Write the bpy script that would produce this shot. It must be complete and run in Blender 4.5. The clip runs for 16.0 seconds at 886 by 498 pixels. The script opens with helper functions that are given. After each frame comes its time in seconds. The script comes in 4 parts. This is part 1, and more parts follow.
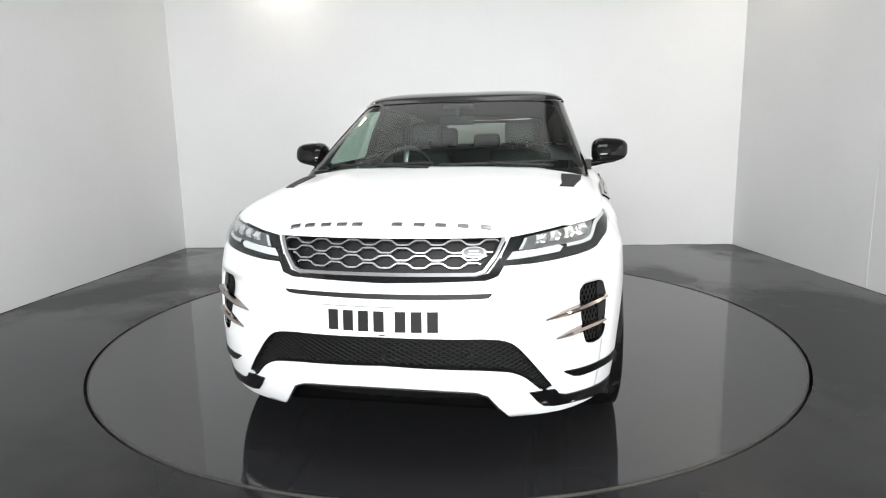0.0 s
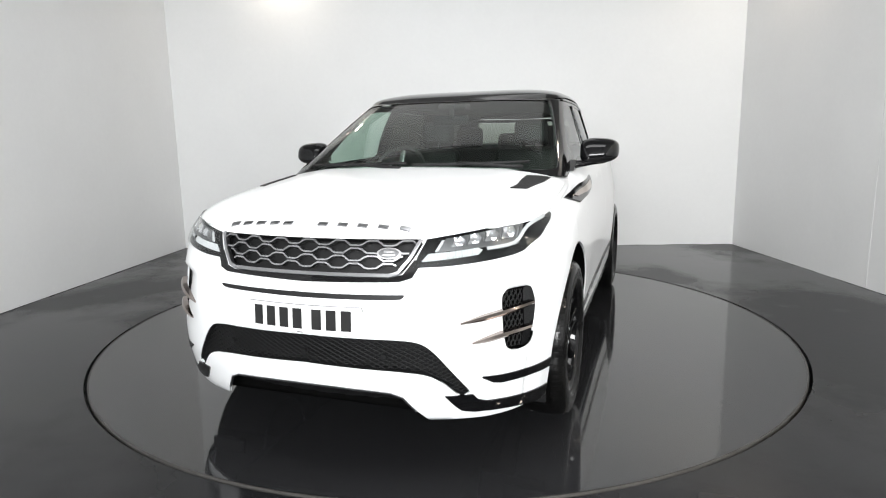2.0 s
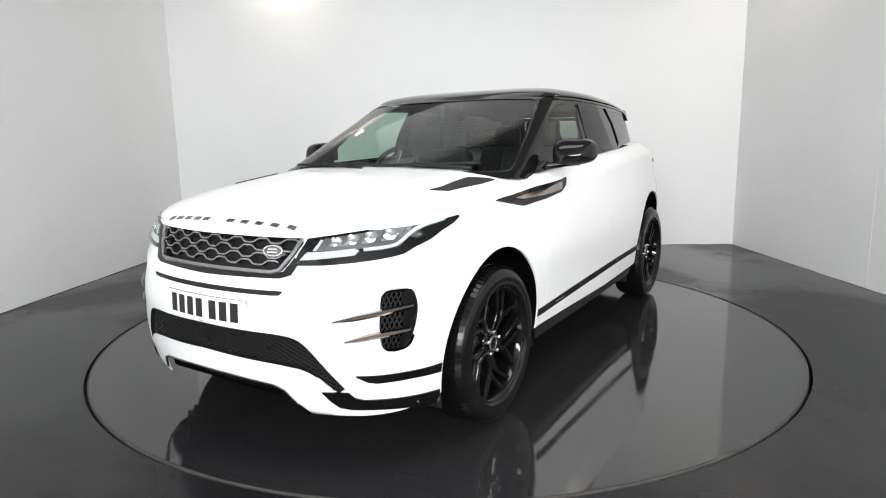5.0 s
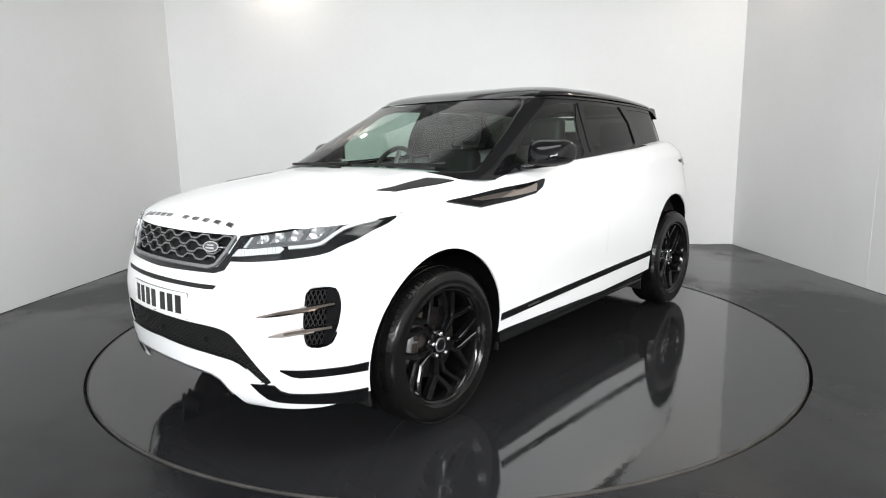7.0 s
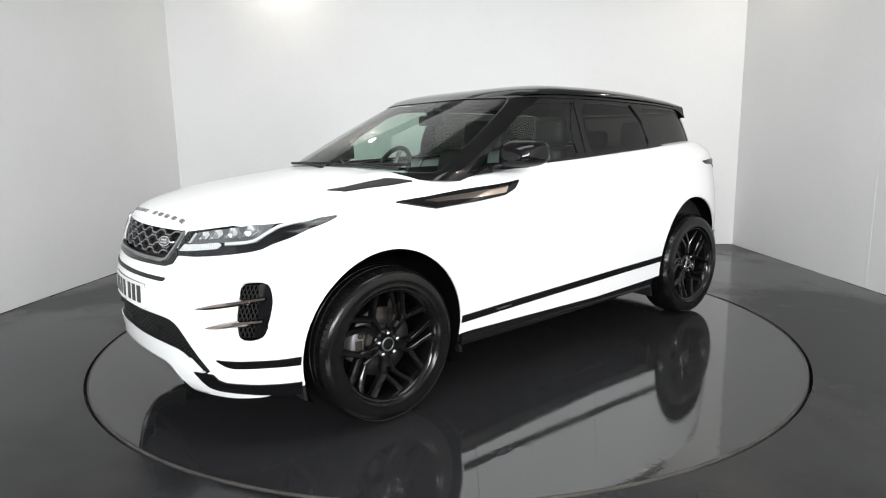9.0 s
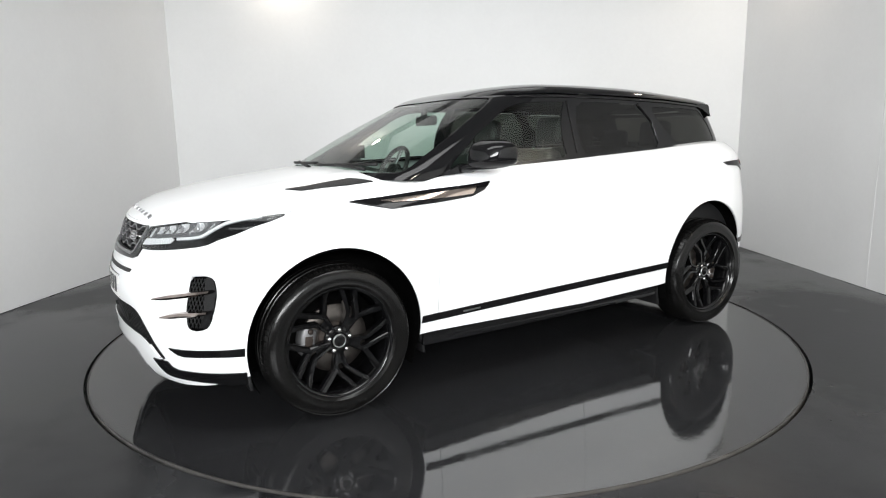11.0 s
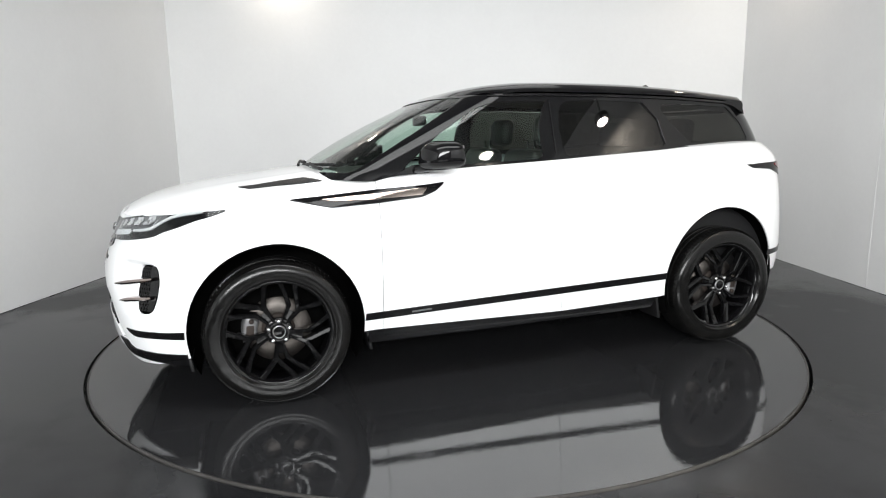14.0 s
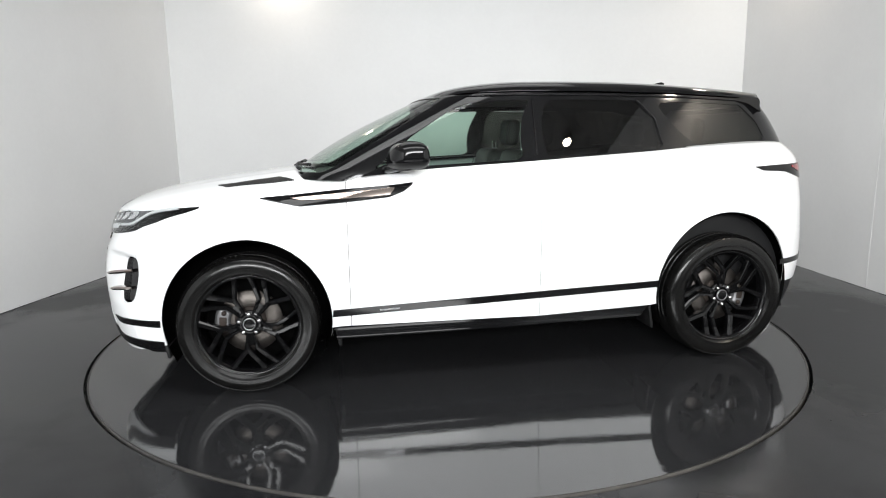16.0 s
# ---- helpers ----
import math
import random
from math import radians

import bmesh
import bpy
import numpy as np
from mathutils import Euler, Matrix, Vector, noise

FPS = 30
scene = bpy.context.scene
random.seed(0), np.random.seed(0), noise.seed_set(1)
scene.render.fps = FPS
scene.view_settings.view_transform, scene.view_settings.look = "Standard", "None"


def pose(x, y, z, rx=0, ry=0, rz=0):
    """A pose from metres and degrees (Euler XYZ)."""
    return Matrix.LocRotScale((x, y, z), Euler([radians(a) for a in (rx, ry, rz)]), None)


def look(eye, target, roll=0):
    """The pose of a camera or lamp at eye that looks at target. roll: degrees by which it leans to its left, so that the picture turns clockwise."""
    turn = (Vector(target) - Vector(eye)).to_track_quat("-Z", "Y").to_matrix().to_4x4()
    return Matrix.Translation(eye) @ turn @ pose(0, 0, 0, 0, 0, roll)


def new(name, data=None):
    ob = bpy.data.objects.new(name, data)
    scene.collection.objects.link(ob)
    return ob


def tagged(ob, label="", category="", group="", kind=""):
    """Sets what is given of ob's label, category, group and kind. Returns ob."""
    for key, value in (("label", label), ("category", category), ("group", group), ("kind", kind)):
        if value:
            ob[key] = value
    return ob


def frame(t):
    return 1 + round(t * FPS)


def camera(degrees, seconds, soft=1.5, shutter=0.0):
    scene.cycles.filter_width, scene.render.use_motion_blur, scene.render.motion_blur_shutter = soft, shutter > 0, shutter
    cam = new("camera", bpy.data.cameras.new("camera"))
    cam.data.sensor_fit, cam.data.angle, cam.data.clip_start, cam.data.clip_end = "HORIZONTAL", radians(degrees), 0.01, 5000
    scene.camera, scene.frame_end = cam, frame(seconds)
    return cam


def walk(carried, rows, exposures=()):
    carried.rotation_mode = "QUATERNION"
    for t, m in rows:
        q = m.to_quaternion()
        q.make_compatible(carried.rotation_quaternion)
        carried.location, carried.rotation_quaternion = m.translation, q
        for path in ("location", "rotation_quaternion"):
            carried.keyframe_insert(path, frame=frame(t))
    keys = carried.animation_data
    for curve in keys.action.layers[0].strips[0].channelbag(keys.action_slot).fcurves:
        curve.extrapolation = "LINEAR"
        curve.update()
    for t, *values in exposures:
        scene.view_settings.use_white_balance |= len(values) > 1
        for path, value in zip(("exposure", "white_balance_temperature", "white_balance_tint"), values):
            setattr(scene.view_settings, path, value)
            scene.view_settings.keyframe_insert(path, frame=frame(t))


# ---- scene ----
cam = camera(71.57, 16.0, soft=1.1)
EYE = Vector((0.0, -4.340, 1.307))
AIM = Vector((-0.00344, 0.98477, -0.17382))
walk(cam, [(0.0, look(EYE, EYE + AIM, -1.02)), (16.0, look(EYE, EYE + AIM, -1.02))], exposures=[(0.0, 0.0), (16.0, 0.0)])

# ---- light ----
world = bpy.data.worlds.new("world")
scene.world = world
world.use_nodes = True
world.node_tree.nodes["Background"].inputs[0].default_value = (0.9, 0.95, 1.0, 1)
world.node_tree.nodes["Background"].inputs[1].default_value = 0.02
CEIL = 3.55


def area(name, x, y, z, sx, sy, watts, color, target=None):
    d = bpy.data.lights.new(name, "AREA")
    d.shape, d.size, d.size_y, d.energy, d.color = "RECTANGLE", sx, sy, watts, color
    o = new(name, d)
    o.matrix_basis = look((x, y, z), target if target else (x, y + 1e-4, 0))
    return o


# added overhead fill panels, unseen: position x, y, size x, size y, watts
BOXES = [(0.0, -2.2, 3.6, 1.2, 62), (0.0, 1.4, 3.0, 2.2, 8)]
for bx, by, sx, sy, wt in BOXES:
    area("fill_panel_light", bx, by, CEIL - 0.10, sx * 0.94, sy * 0.9, wt, (0.99, 1.0, 1.0))
# added fill light high behind the camera; no window is known there
FILL_OPENING = (-3.1, 3.1, 2.0, 3.3)
area("back_fill_light", 0, -8.55, 2.65, 6.0, 1.2, 750, (0.985, 1.0, 1.005), (0, 0, 1.0))
# small spots: x, y, z, watts
SPOTS = [(-1.86, 3.12, CEIL, 7, 0.24), (3.22, 1.95, CEIL, 8, 0.24), (3.36, -1.86, 3.03, 18, 0.04), (2.70, -3.42, CEIL - 0.06, 14, 0.04)]
for sx, sy, sz, wt, hood in SPOTS:
    area("spot_light", sx, sy, sz - 0.03, 0.17, 0.17, wt, (1.0, 0.88, 0.74)).data.shape = "DISK"


# ---- materials ----
def mat(name, color, rough=0.5, metal=0.0, bump=0.0, scale=40.0, vary=0.0, coat=0.0, spec=0.5, rvary=0.0, vscale=3.0, emit=None, ior=1.5):
    m = bpy.data.materials.new(name)
    m.use_nodes = True
    nt = m.node_tree
    b = nt.nodes["Principled BSDF"]
    b.inputs["Base Color"].default_value = (*color, 1)
    b.inputs["Roughness"].default_value = rough
    b.inputs["Metallic"].default_value = metal
    b.inputs["Specular IOR Level"].default_value = spec
    b.inputs["IOR"].default_value = ior
    b.inputs["Coat Weight"].default_value = coat
    b.inputs["Coat Roughness"].default_value = 0.03
    tc = nt.nodes.new("ShaderNodeTexCoord")

    def nz(s, detail=4.0):
        n = nt.nodes.new("ShaderNodeTexNoise")
        n.inputs["Scale"].default_value, n.inputs["Detail"].default_value = s, detail
        nt.links.new(tc.outputs["Object"], n.inputs["Vector"])
        return n
    if vary > 0:
        a, c = nz(vscale, 6.0), nz(scale, 3.0)
        mx = nt.nodes.new("ShaderNodeMath")
        mx.operation = "MULTIPLY_ADD"
        nt.links.new(c.outputs["Fac"], mx.inputs[0])
        mx.inputs[1].default_value = 0.35
        nt.links.new(a.outputs["Fac"], mx.inputs[2])
        r = nt.nodes.new("ShaderNodeMapRange")
        r.inputs["From Min"].default_value, r.inputs["From Max"].default_value = 0.35, 1.0
        r.inputs["To Min"].default_value, r.inputs["To Max"].default_value = 1 - vary, 1 + vary
        nt.links.new(mx.outputs[0], r.inputs["Value"])
        h = nt.nodes.new("ShaderNodeVectorMath")
        h.operation = "SCALE"
        h.inputs[0].default_value = color
        nt.links.new(r.outputs[0], h.inputs["Scale"])
        nt.links.new(h.outputs[0], b.inputs["Base Color"])
    if rvary > 0:
        a = nz(vscale * 1.7, 5.0)
        r = nt.nodes.new("ShaderNodeMapRange")
        r.inputs["From Min"].default_value, r.inputs["From Max"].default_value = 0.3, 0.7
        r.inputs["To Min"].default_value, r.inputs["To Max"].default_value = max(rough - rvary, 0.02), rough + rvary
        nt.links.new(a.outputs["Fac"], r.inputs["Value"])
        nt.links.new(r.outputs[0], b.inputs["Roughness"])
    if bump > 0:
        n = nz(scale, 5.0)
        u = nt.nodes.new("ShaderNodeBump")
        u.inputs["Strength"].default_value, u.inputs["Distance"].default_value = bump, 0.002
        nt.links.new(n.outputs["Fac"], u.inputs["Height"])
        nt.links.new(u.outputs[0], b.inputs["Normal"])
    if emit:
        b.inputs["Emission Color"].default_value = (*emit[:3], 1)
        b.inputs["Emission Strength"].default_value = emit[3]
    return m


def glass(name, tint, ior=1.5, rough=0.0):
    m = bpy.data.materials.new(name)
    m.use_nodes = True
    nt = m.node_tree
    nt.nodes.remove(nt.nodes["Principled BSDF"])
    t, g, x, f, p, k = (nt.nodes.new(n) for n in ("ShaderNodeBsdfTransparent", "ShaderNodeBsdfGlossy", "ShaderNodeMixShader", "ShaderNodeLayerWeight", "ShaderNodeMath", "ShaderNodeMath"))
    t.inputs[0].default_value = (*tint, 1)
    g.inputs["Roughness"].default_value = rough
    f.inputs["Blend"].default_value = 0.5
    p.operation, k.operation = "POWER", "MULTIPLY_ADD"
    p.inputs[1].default_value = 5.0
    base = ((ior - 1) / (ior + 1)) ** 2
    k.inputs[1].default_value, k.inputs[2].default_value = 1 - base, base
    nt.links.new(f.outputs["Facing"], p.inputs[0])
    nt.links.new(p.outputs[0], k.inputs[0])
    nt.links.new(k.outputs[0], x.inputs[0])
    nt.links.new(t.outputs[0], x.inputs[1])
    nt.links.new(g.outputs[0], x.inputs[2])
    nt.links.new(x.outputs[0], nt.nodes["Material Output"].inputs[0])
    return m


M_WHITE = mat("white_car_paint", (0.86, 0.87, 0.88), 0.32, coat=0.6, spec=0.3, vary=0.012, vscale=2.0, scale=600)
M_WHITE.node_tree.nodes["Principled BSDF"].inputs["Coat IOR"].default_value = 1.38
M_BLACK = mat("gloss_black_paint", (0.005, 0.005, 0.0055), 0.07, spec=0.32, vary=0.2)
M_SATIN = mat("satin_black_plastic", (0.009, 0.009, 0.0095), 0.5, spec=0.3, bump=0.25, scale=500, vary=0.2)
M_TYRE = mat("tyre_rubber", (0.0045, 0.0044, 0.0043), 0.20, spec=0.26, bump=0.10, scale=260, vary=0.4, vscale=14, rvary=0.07)
M_LINER = mat("arch_liner_felt", (0.0035, 0.0035, 0.0035), 0.95, spec=0.0, bump=0.5, scale=300, vary=0.3)
M_RIM = mat("black_alloy", (0.0035, 0.0035, 0.0038), 0.07, spec=0.36, vary=0.2)
M_CHROME = mat("chrome", (0.75, 0.75, 0.76), 0.12, 1.0)
M_NUT = mat("wheel_nut_steel", (0.62, 0.62, 0.63), 0.25, 1.0)
M_GREYM = mat("satin_grey_metal", (0.33, 0.33, 0.34), 0.32, 1.0, vary=0.1)
M_BRONZE = mat("burnished_copper", (0.55, 0.47, 0.42), 0.13, 1.0, vary=0.12, vscale=8)
M_BLADE = mat("dark_copper", (0.36, 0.31, 0.285), 0.1, 1.0, vary=0.12, vscale=8)
M_DISC = mat("brake_disc_steel", (0.11, 0.10, 0.092), 0.5, 1.0, vary=0.3, vscale=20, scale=200)
M_CALIPER = mat("cast_caliper", (0.22, 0.22, 0.225), 0.45, 0.7, bump=0.3, scale=120, vary=0.2)
M_RUST = mat("hub_iron", (0.03, 0.022, 0.018), 0.7, 0.4, vary=0.4, vscale=20)
M_GLASS = glass("window_glass", (0.62, 0.75, 0.68), 1.6)
M_SCREEN = glass("windscreen_glass", (0.66, 0.77, 0.71), 1.6)
M_PRIV = glass("privacy_glass", (0.05, 0.05, 0.045), 1.55)
M_TAIL = glass("tailgate_glass", (0.42, 0.43, 0.40), 1.5)
M_LENS = glass("headlamp_lens", (0.9, 0.92, 0.92), 1.32)
M_DASH = mat("dash_plastic", (0.008, 0.008, 0.0085), 0.6, spec=0.3, bump=0.04, scale=400, vary=0.2)
M_SEAT = mat("black_leather", (0.011, 0.0105, 0.0105), 0.5, bump=0.06, scale=180, vary=0.25, vscale=9)
M_HEAD = mat("headliner_cloth", (0.35, 0.34, 0.32), 0.9, bump=0.3, scale=400, vary=0.08)
M_PLATE = mat("plate_white", (0.8, 0.8, 0.79), 0.35, vary=0.02)
M_INK = mat("plate_black", (0.012, 0.012, 0.012), 0.4)
M_LAMPW = mat("lamp_reflector", (0.8, 0.8, 0.82), 0.12, 0.9, vary=0.1, vscale=30)
M_LAMPD = mat("lamp_housing", (0.14, 0.142, 0.146), 0.3, 0.6)
M_DRL = mat("white_light_guide", (0.5, 0.51, 0.52), 0.25, vary=0.05)
M_RED = mat("red_lamp_lens", (0.35, 0.015, 0.02), 0.1, coat=1.0, vary=0.1)
M_WALL = mat("white_wall_paint", (0.78, 0.785, 0.785), 0.55, bump=0.22, scale=24, vary=0.035, vscale=1.1)
# the grey stands in for dimness on the unseen south wall
M_DIM = mat("dimmed_wall_paint", (0.22, 0.22, 0.22), 0.7, bump=0.1, scale=30, vary=0.06, vscale=0.8)
M_JOINT = mat("joint_filler", (0.66, 0.66, 0.66), 0.6, vary=0.05)
M_CEIL = mat("ceiling_paint", (0.4, 0.4, 0.4), 0.8, bump=0.1, scale=40, vary=0.03)
M_FLOOR = mat("grey_floor_paint", (0.012, 0.0123, 0.0134), 0.20, spec=0.30, ior=1.5, bump=0.16, scale=16, vary=0.28, vscale=1.1, rvary=0.05)
M_TURN = mat("grey_turntable_paint", (0.018, 0.0183, 0.0195), 0.055, spec=0.68, ior=1.6, bump=0.12, scale=26, vary=0.1, vscale=1.3, rvary=0.03)
nt_ = M_FLOOR.node_tree
tc_ = nt_.nodes.new("ShaderNodeTexCoord")
zone = nt_.nodes.new("ShaderNodeTexNoise")
zone.inputs["Scale"].default_value, zone.inputs["Detail"].default_value, zone.inputs["Roughness"].default_value = 0.55, 5.0, 0.55
nt_.links.new(tc_.outputs["Object"], zone.inputs["Vector"])
for socket, lo_, hi_ in (("Roughness", 0.13, 0.33), ("Specular IOR Level", 0.30, 0.20)):
    zr = nt_.nodes.new("ShaderNodeMapRange")
    zr.inputs["From Min"].default_value, zr.inputs["From Max"].default_value = 0.46, 0.56
    zr.inputs["To Min"].default_value, zr.inputs["To Max"].default_value = lo_, hi_
    nt_.links.new(zone.outputs["Fac"], zr.inputs["Value"])
    nt_.links.new(zr.outputs[0], nt_.nodes["Principled BSDF"].inputs[socket])
M_GAP = mat("dark_gap", (0.01, 0.01, 0.01), 0.7, vary=0.2)
M_EDGE = mat("worn_steel_edge", (0.05, 0.047, 0.044), 0.45, 0.4, vary=0.4, vscale=6)
# faint glow on the face of the added overhead fill panels
M_LIGHT = mat("fill_panel_glow", (0.9, 0.9, 0.9), 0.5, emit=(1.0, 0.985, 0.96, 0.12))


# ---- mesh helpers ----
def part(name, bm, material, parent=None, label="", smooth=True, angle=None):
    me = bpy.data.meshes.new(name)
    bmesh.ops.recalc_face_normals(bm, faces=bm.faces)
    if angle:
        for e in bm.edges:
            if len(e.link_faces) == 2 and e.calc_face_angle(0) > radians(angle):
                e.smooth = False
    for f in bm.faces:
        f.smooth = smooth
    bm.to_mesh(me)
    bm.free()
    me.materials.append(material)
    o = new(name, me)
    o.parent = parent
    if label:
        tagged(o, label)
    return o


def box(bm, x0, x1, y0, y1, z0, z1, bevel=0.0, seg=2):
    r = bmesh.ops.create_cube(bm, size=1.0, matrix=Matrix.LocRotScale(((x0 + x1) / 2, (y0 + y1) / 2, (z0 + z1) / 2), None, (x1 - x0, y1 - y0, z1 - z0)))
    if bevel > 0:
        vs = set(r["verts"])
        es = [e for e in bm.edges if e.verts[0] in vs and e.verts[1] in vs]
        r = bmesh.ops.bevel(bm, geom=es, offset=bevel, segments=seg, affect="EDGES", profile=0.5)
        return r["verts"]
    return r["verts"]


def boxm(x0, x1, y0, y1, z0, z1, bevel=0.0, seg=2):
    bm = bmesh.new()
    box(bm, x0, x1, y0, y1, z0, z1, bevel, seg)
    return bm


def tube(bm, pts, r, sides=10, closed=False, flat=1.0):
    """A round bar along points."""
    pts = [Vector(p) for p in pts]
    rings, n = [], len(pts)
    for i, p in enumerate(pts):
        a = pts[(i - 1) % n] if (i or closed) else p
        b = pts[(i + 1) % n] if (i < n - 1 or closed) else p
        d = (b - a).normalized()
        up = Vector((0, 0, 1)) if abs(d.z) < 0.9 else Vector((0, 1, 0))
        u = d.cross(up).normalized()
        w = u.cross(d)
        rr = r(i / max(n - 1, 1)) if callable(r) else r
        rings.append([bm.verts.new(p + u * math.cos(k * 2 * math.pi / sides) * rr + w * math.sin(k * 2 * math.pi / sides) * rr * flat) for k in range(sides)])
    for i in range(n if closed else n - 1):
        a, b = rings[i], rings[(i + 1) % n]
        for k in range(sides):
            bm.faces.new((a[k], a[(k + 1) % sides], b[(k + 1) % sides], b[k]))
    if not closed:
        bm.faces.new(rings[0])
        bm.faces.new(rings[-1])
    return rings


def lathe(bm, prof, steps=72, m=Matrix.Identity(4), closed=False):
    """Turns a profile of (radius, y) round the y axis."""
    rings = []
    for k in range(steps):
        a = 2 * math.pi * k / steps
        rings.append([bm.verts.new(m @ Vector((r * math.cos(a), y, r * math.sin(a)))) for r, y in prof])
    n = len(prof)
    for k in range(steps):
        a, b = rings[k], rings[(k + 1) % steps]
        for i in range(n if closed else n - 1):
            j = (i + 1) % n
            bm.faces.new((a[i], a[j], b[j], b[i]))
    return rings


def ip(x, table):
    return float(np.interp(x, [t[0] for t in table], [t[1] for t in table]))


def smooth_ip(x, table):
    """Catmull-Rom through a table of (x, value)."""
    n = len(table)
    if x <= table[0][0]:
        return table[0][1]
    if x >= table[-1][0]:
        return table[-1][1]
    i = max(k for k in range(n - 1) if table[k][0] <= x)
    x0, y0 = table[i]
    x1, y1 = table[i + 1]
    s0 = (y1 - table[i - 1][1]) / (x1 - table[i - 1][0]) if i else (y1 - y0) / (x1 - x0)
    s1 = (table[i + 2][1] - y0) / (table[i + 2][0] - x0) if i + 2 < n else (y1 - y0) / (x1 - x0)
    h = x1 - x0
    t = (x - x0) / h
    return (2 * t**3 - 3 * t**2 + 1) * y0 + (t**3 - 2 * t**2 + t) * h * s0 + (3 * t**2 - 2 * t**3) * y1 + (t**3 - t**2) * h * s1


def inside(p, poly):
    x, y = p
    c = False
    for (x0, y0), (x1, y1) in zip(poly, poly[1:] + poly[:1]):
        if (y0 > y) != (y1 > y) and x < (x1 - x0) * (y - y0) / (y1 - y0) + x0:
            c = not c
    return c


def nearest(p, poly):
    best, at = 1e9, p
    for (x0, y0), (x1, y1) in zip(poly, poly[1:] + poly[:1]):
        dx, dy = x1 - x0, y1 - y0
        q = dx * dx + dy * dy
        t = 0 if q == 0 else max(0, min(1, ((p[0] - x0) * dx + (p[1] - y0) * dy) / q))
        c = (x0 + t * dx, y0 + t * dy)
        d = (c[0] - p[0]) ** 2 + (c[1] - p[1]) ** 2
        if d < best:
            best, at = d, c
    return at, math.sqrt(best)


def rounded(poly, r, seg=4):
    """Polygon with rounded corners."""
    out, n = [], len(poly)
    for i in range(n):
        p = Vector(poly[i])
        a, b = Vector(poly[i - 1]), Vector(poly[(i + 1) % n])
        ra = min(r, (a - p).length * 0.45)
        rb = min(r, (b - p).length * 0.45)
        s, e = p + (a - p).normalized() * ra, p + (b - p).normalized() * rb
        for k in range(seg + 1):
            t = k / seg
            out.append(tuple((1 - t) ** 2 * s + 2 * t * (1 - t) * p + t * t * e))
    return out


# ---- room ----
BW = ((-3.336, 3.460), (3.500, 3.051))


def slab(name, pts, z0, z1, material, label):
    bm = bmesh.new()
    lo = [bm.verts.new((x, y, z0)) for x, y in pts]
    hi = [bm.verts.new((x, y, z1)) for x, y in pts]
    bm.faces.new(lo)
    bm.faces.new(hi)
    for i in range(len(pts)):
        j = (i + 1) % len(pts)
        bm.faces.new((lo[i], lo[j], hi[j], hi[i]))
    return tagged(part(name, bm, material, smooth=False), label, "wall", kind="structure")


LA, RA = -0.078, 0.037
BACK = -8.6
LX = BW[0][0] + math.sin(LA) * (BW[0][1] - BACK)
RX = BW[1][0] + math.sin(RA) * (BW[1][1] - BACK)
slab("wall_north", [BW[0], BW[1], (BW[1][0] + 0.2, BW[1][1] + 0.2), (BW[0][0] - 0.2, BW[0][1] + 0.2)], -0.05, CEIL, M_WALL, "plain white painted back wall, faintly scuffed")
slab("wall_west", [BW[0], (LX, BACK), (LX - 0.2, BACK), (BW[0][0] - 0.2, BW[0][1] + 0.2)], -0.05, CEIL, M_WALL, "plain white painted side wall")
slab("wall_east", [BW[1], (RX, BACK), (RX + 0.2, BACK), (BW[1][0] + 0.2, BW[1][1] + 0.2)], -0.05, CEIL, M_WALL, "plain white painted side wall with a faint board joint")
# unseen south wall; its high opening only serves the added fill light
bm = bmesh.new()
box(bm, LX, FILL_OPENING[0], BACK - 0.2, BACK, -0.05, CEIL)
box(bm, FILL_OPENING[1], RX, BACK - 0.2, BACK, -0.05, CEIL)
box(bm, FILL_OPENING[0], FILL_OPENING[1], BACK - 0.2, BACK, FILL_OPENING[3], CEIL)
box(bm, FILL_OPENING[0], FILL_OPENING[1], BACK - 0.2, BACK, -0.05, FILL_OPENING[2])
tagged(part("wall_south", bm, M_DIM, smooth=False), "grey painted wall with a high window band", "wall", kind="structure")
# unseen ceiling, coloured darker than the walls to dim its reflection in glass
slab("ceiling", [(LX - 0.2, BACK - 0.2), (RX + 0.2, BACK - 0.2), (BW[1][0] + 0.2, BW[1][1] + 0.2), (BW[0][0] - 0.2, BW[0][1] + 0.2)], CEIL, CEIL + 0.15, M_CEIL, "plain white ceiling")["category"] = "ceiling"
ax, ay = RX - BW[1][0], BACK - BW[1][1]
al = math.hypot(ax, ay)
for d in (2.28,):
    px, py = BW[1][0] + ax / al * d, BW[1][1] + ay / al * d
    bm = boxm(-0.002, 0.0015, -0.0015, 0.0015, 0.0, CEIL)
    o = tagged(part("board_joint", bm, M_JOINT, smooth=False), "thin vertical joint between wall boards", "joint", kind="structure")
    o.location = (px, py, 0)
rng = random.Random(5)
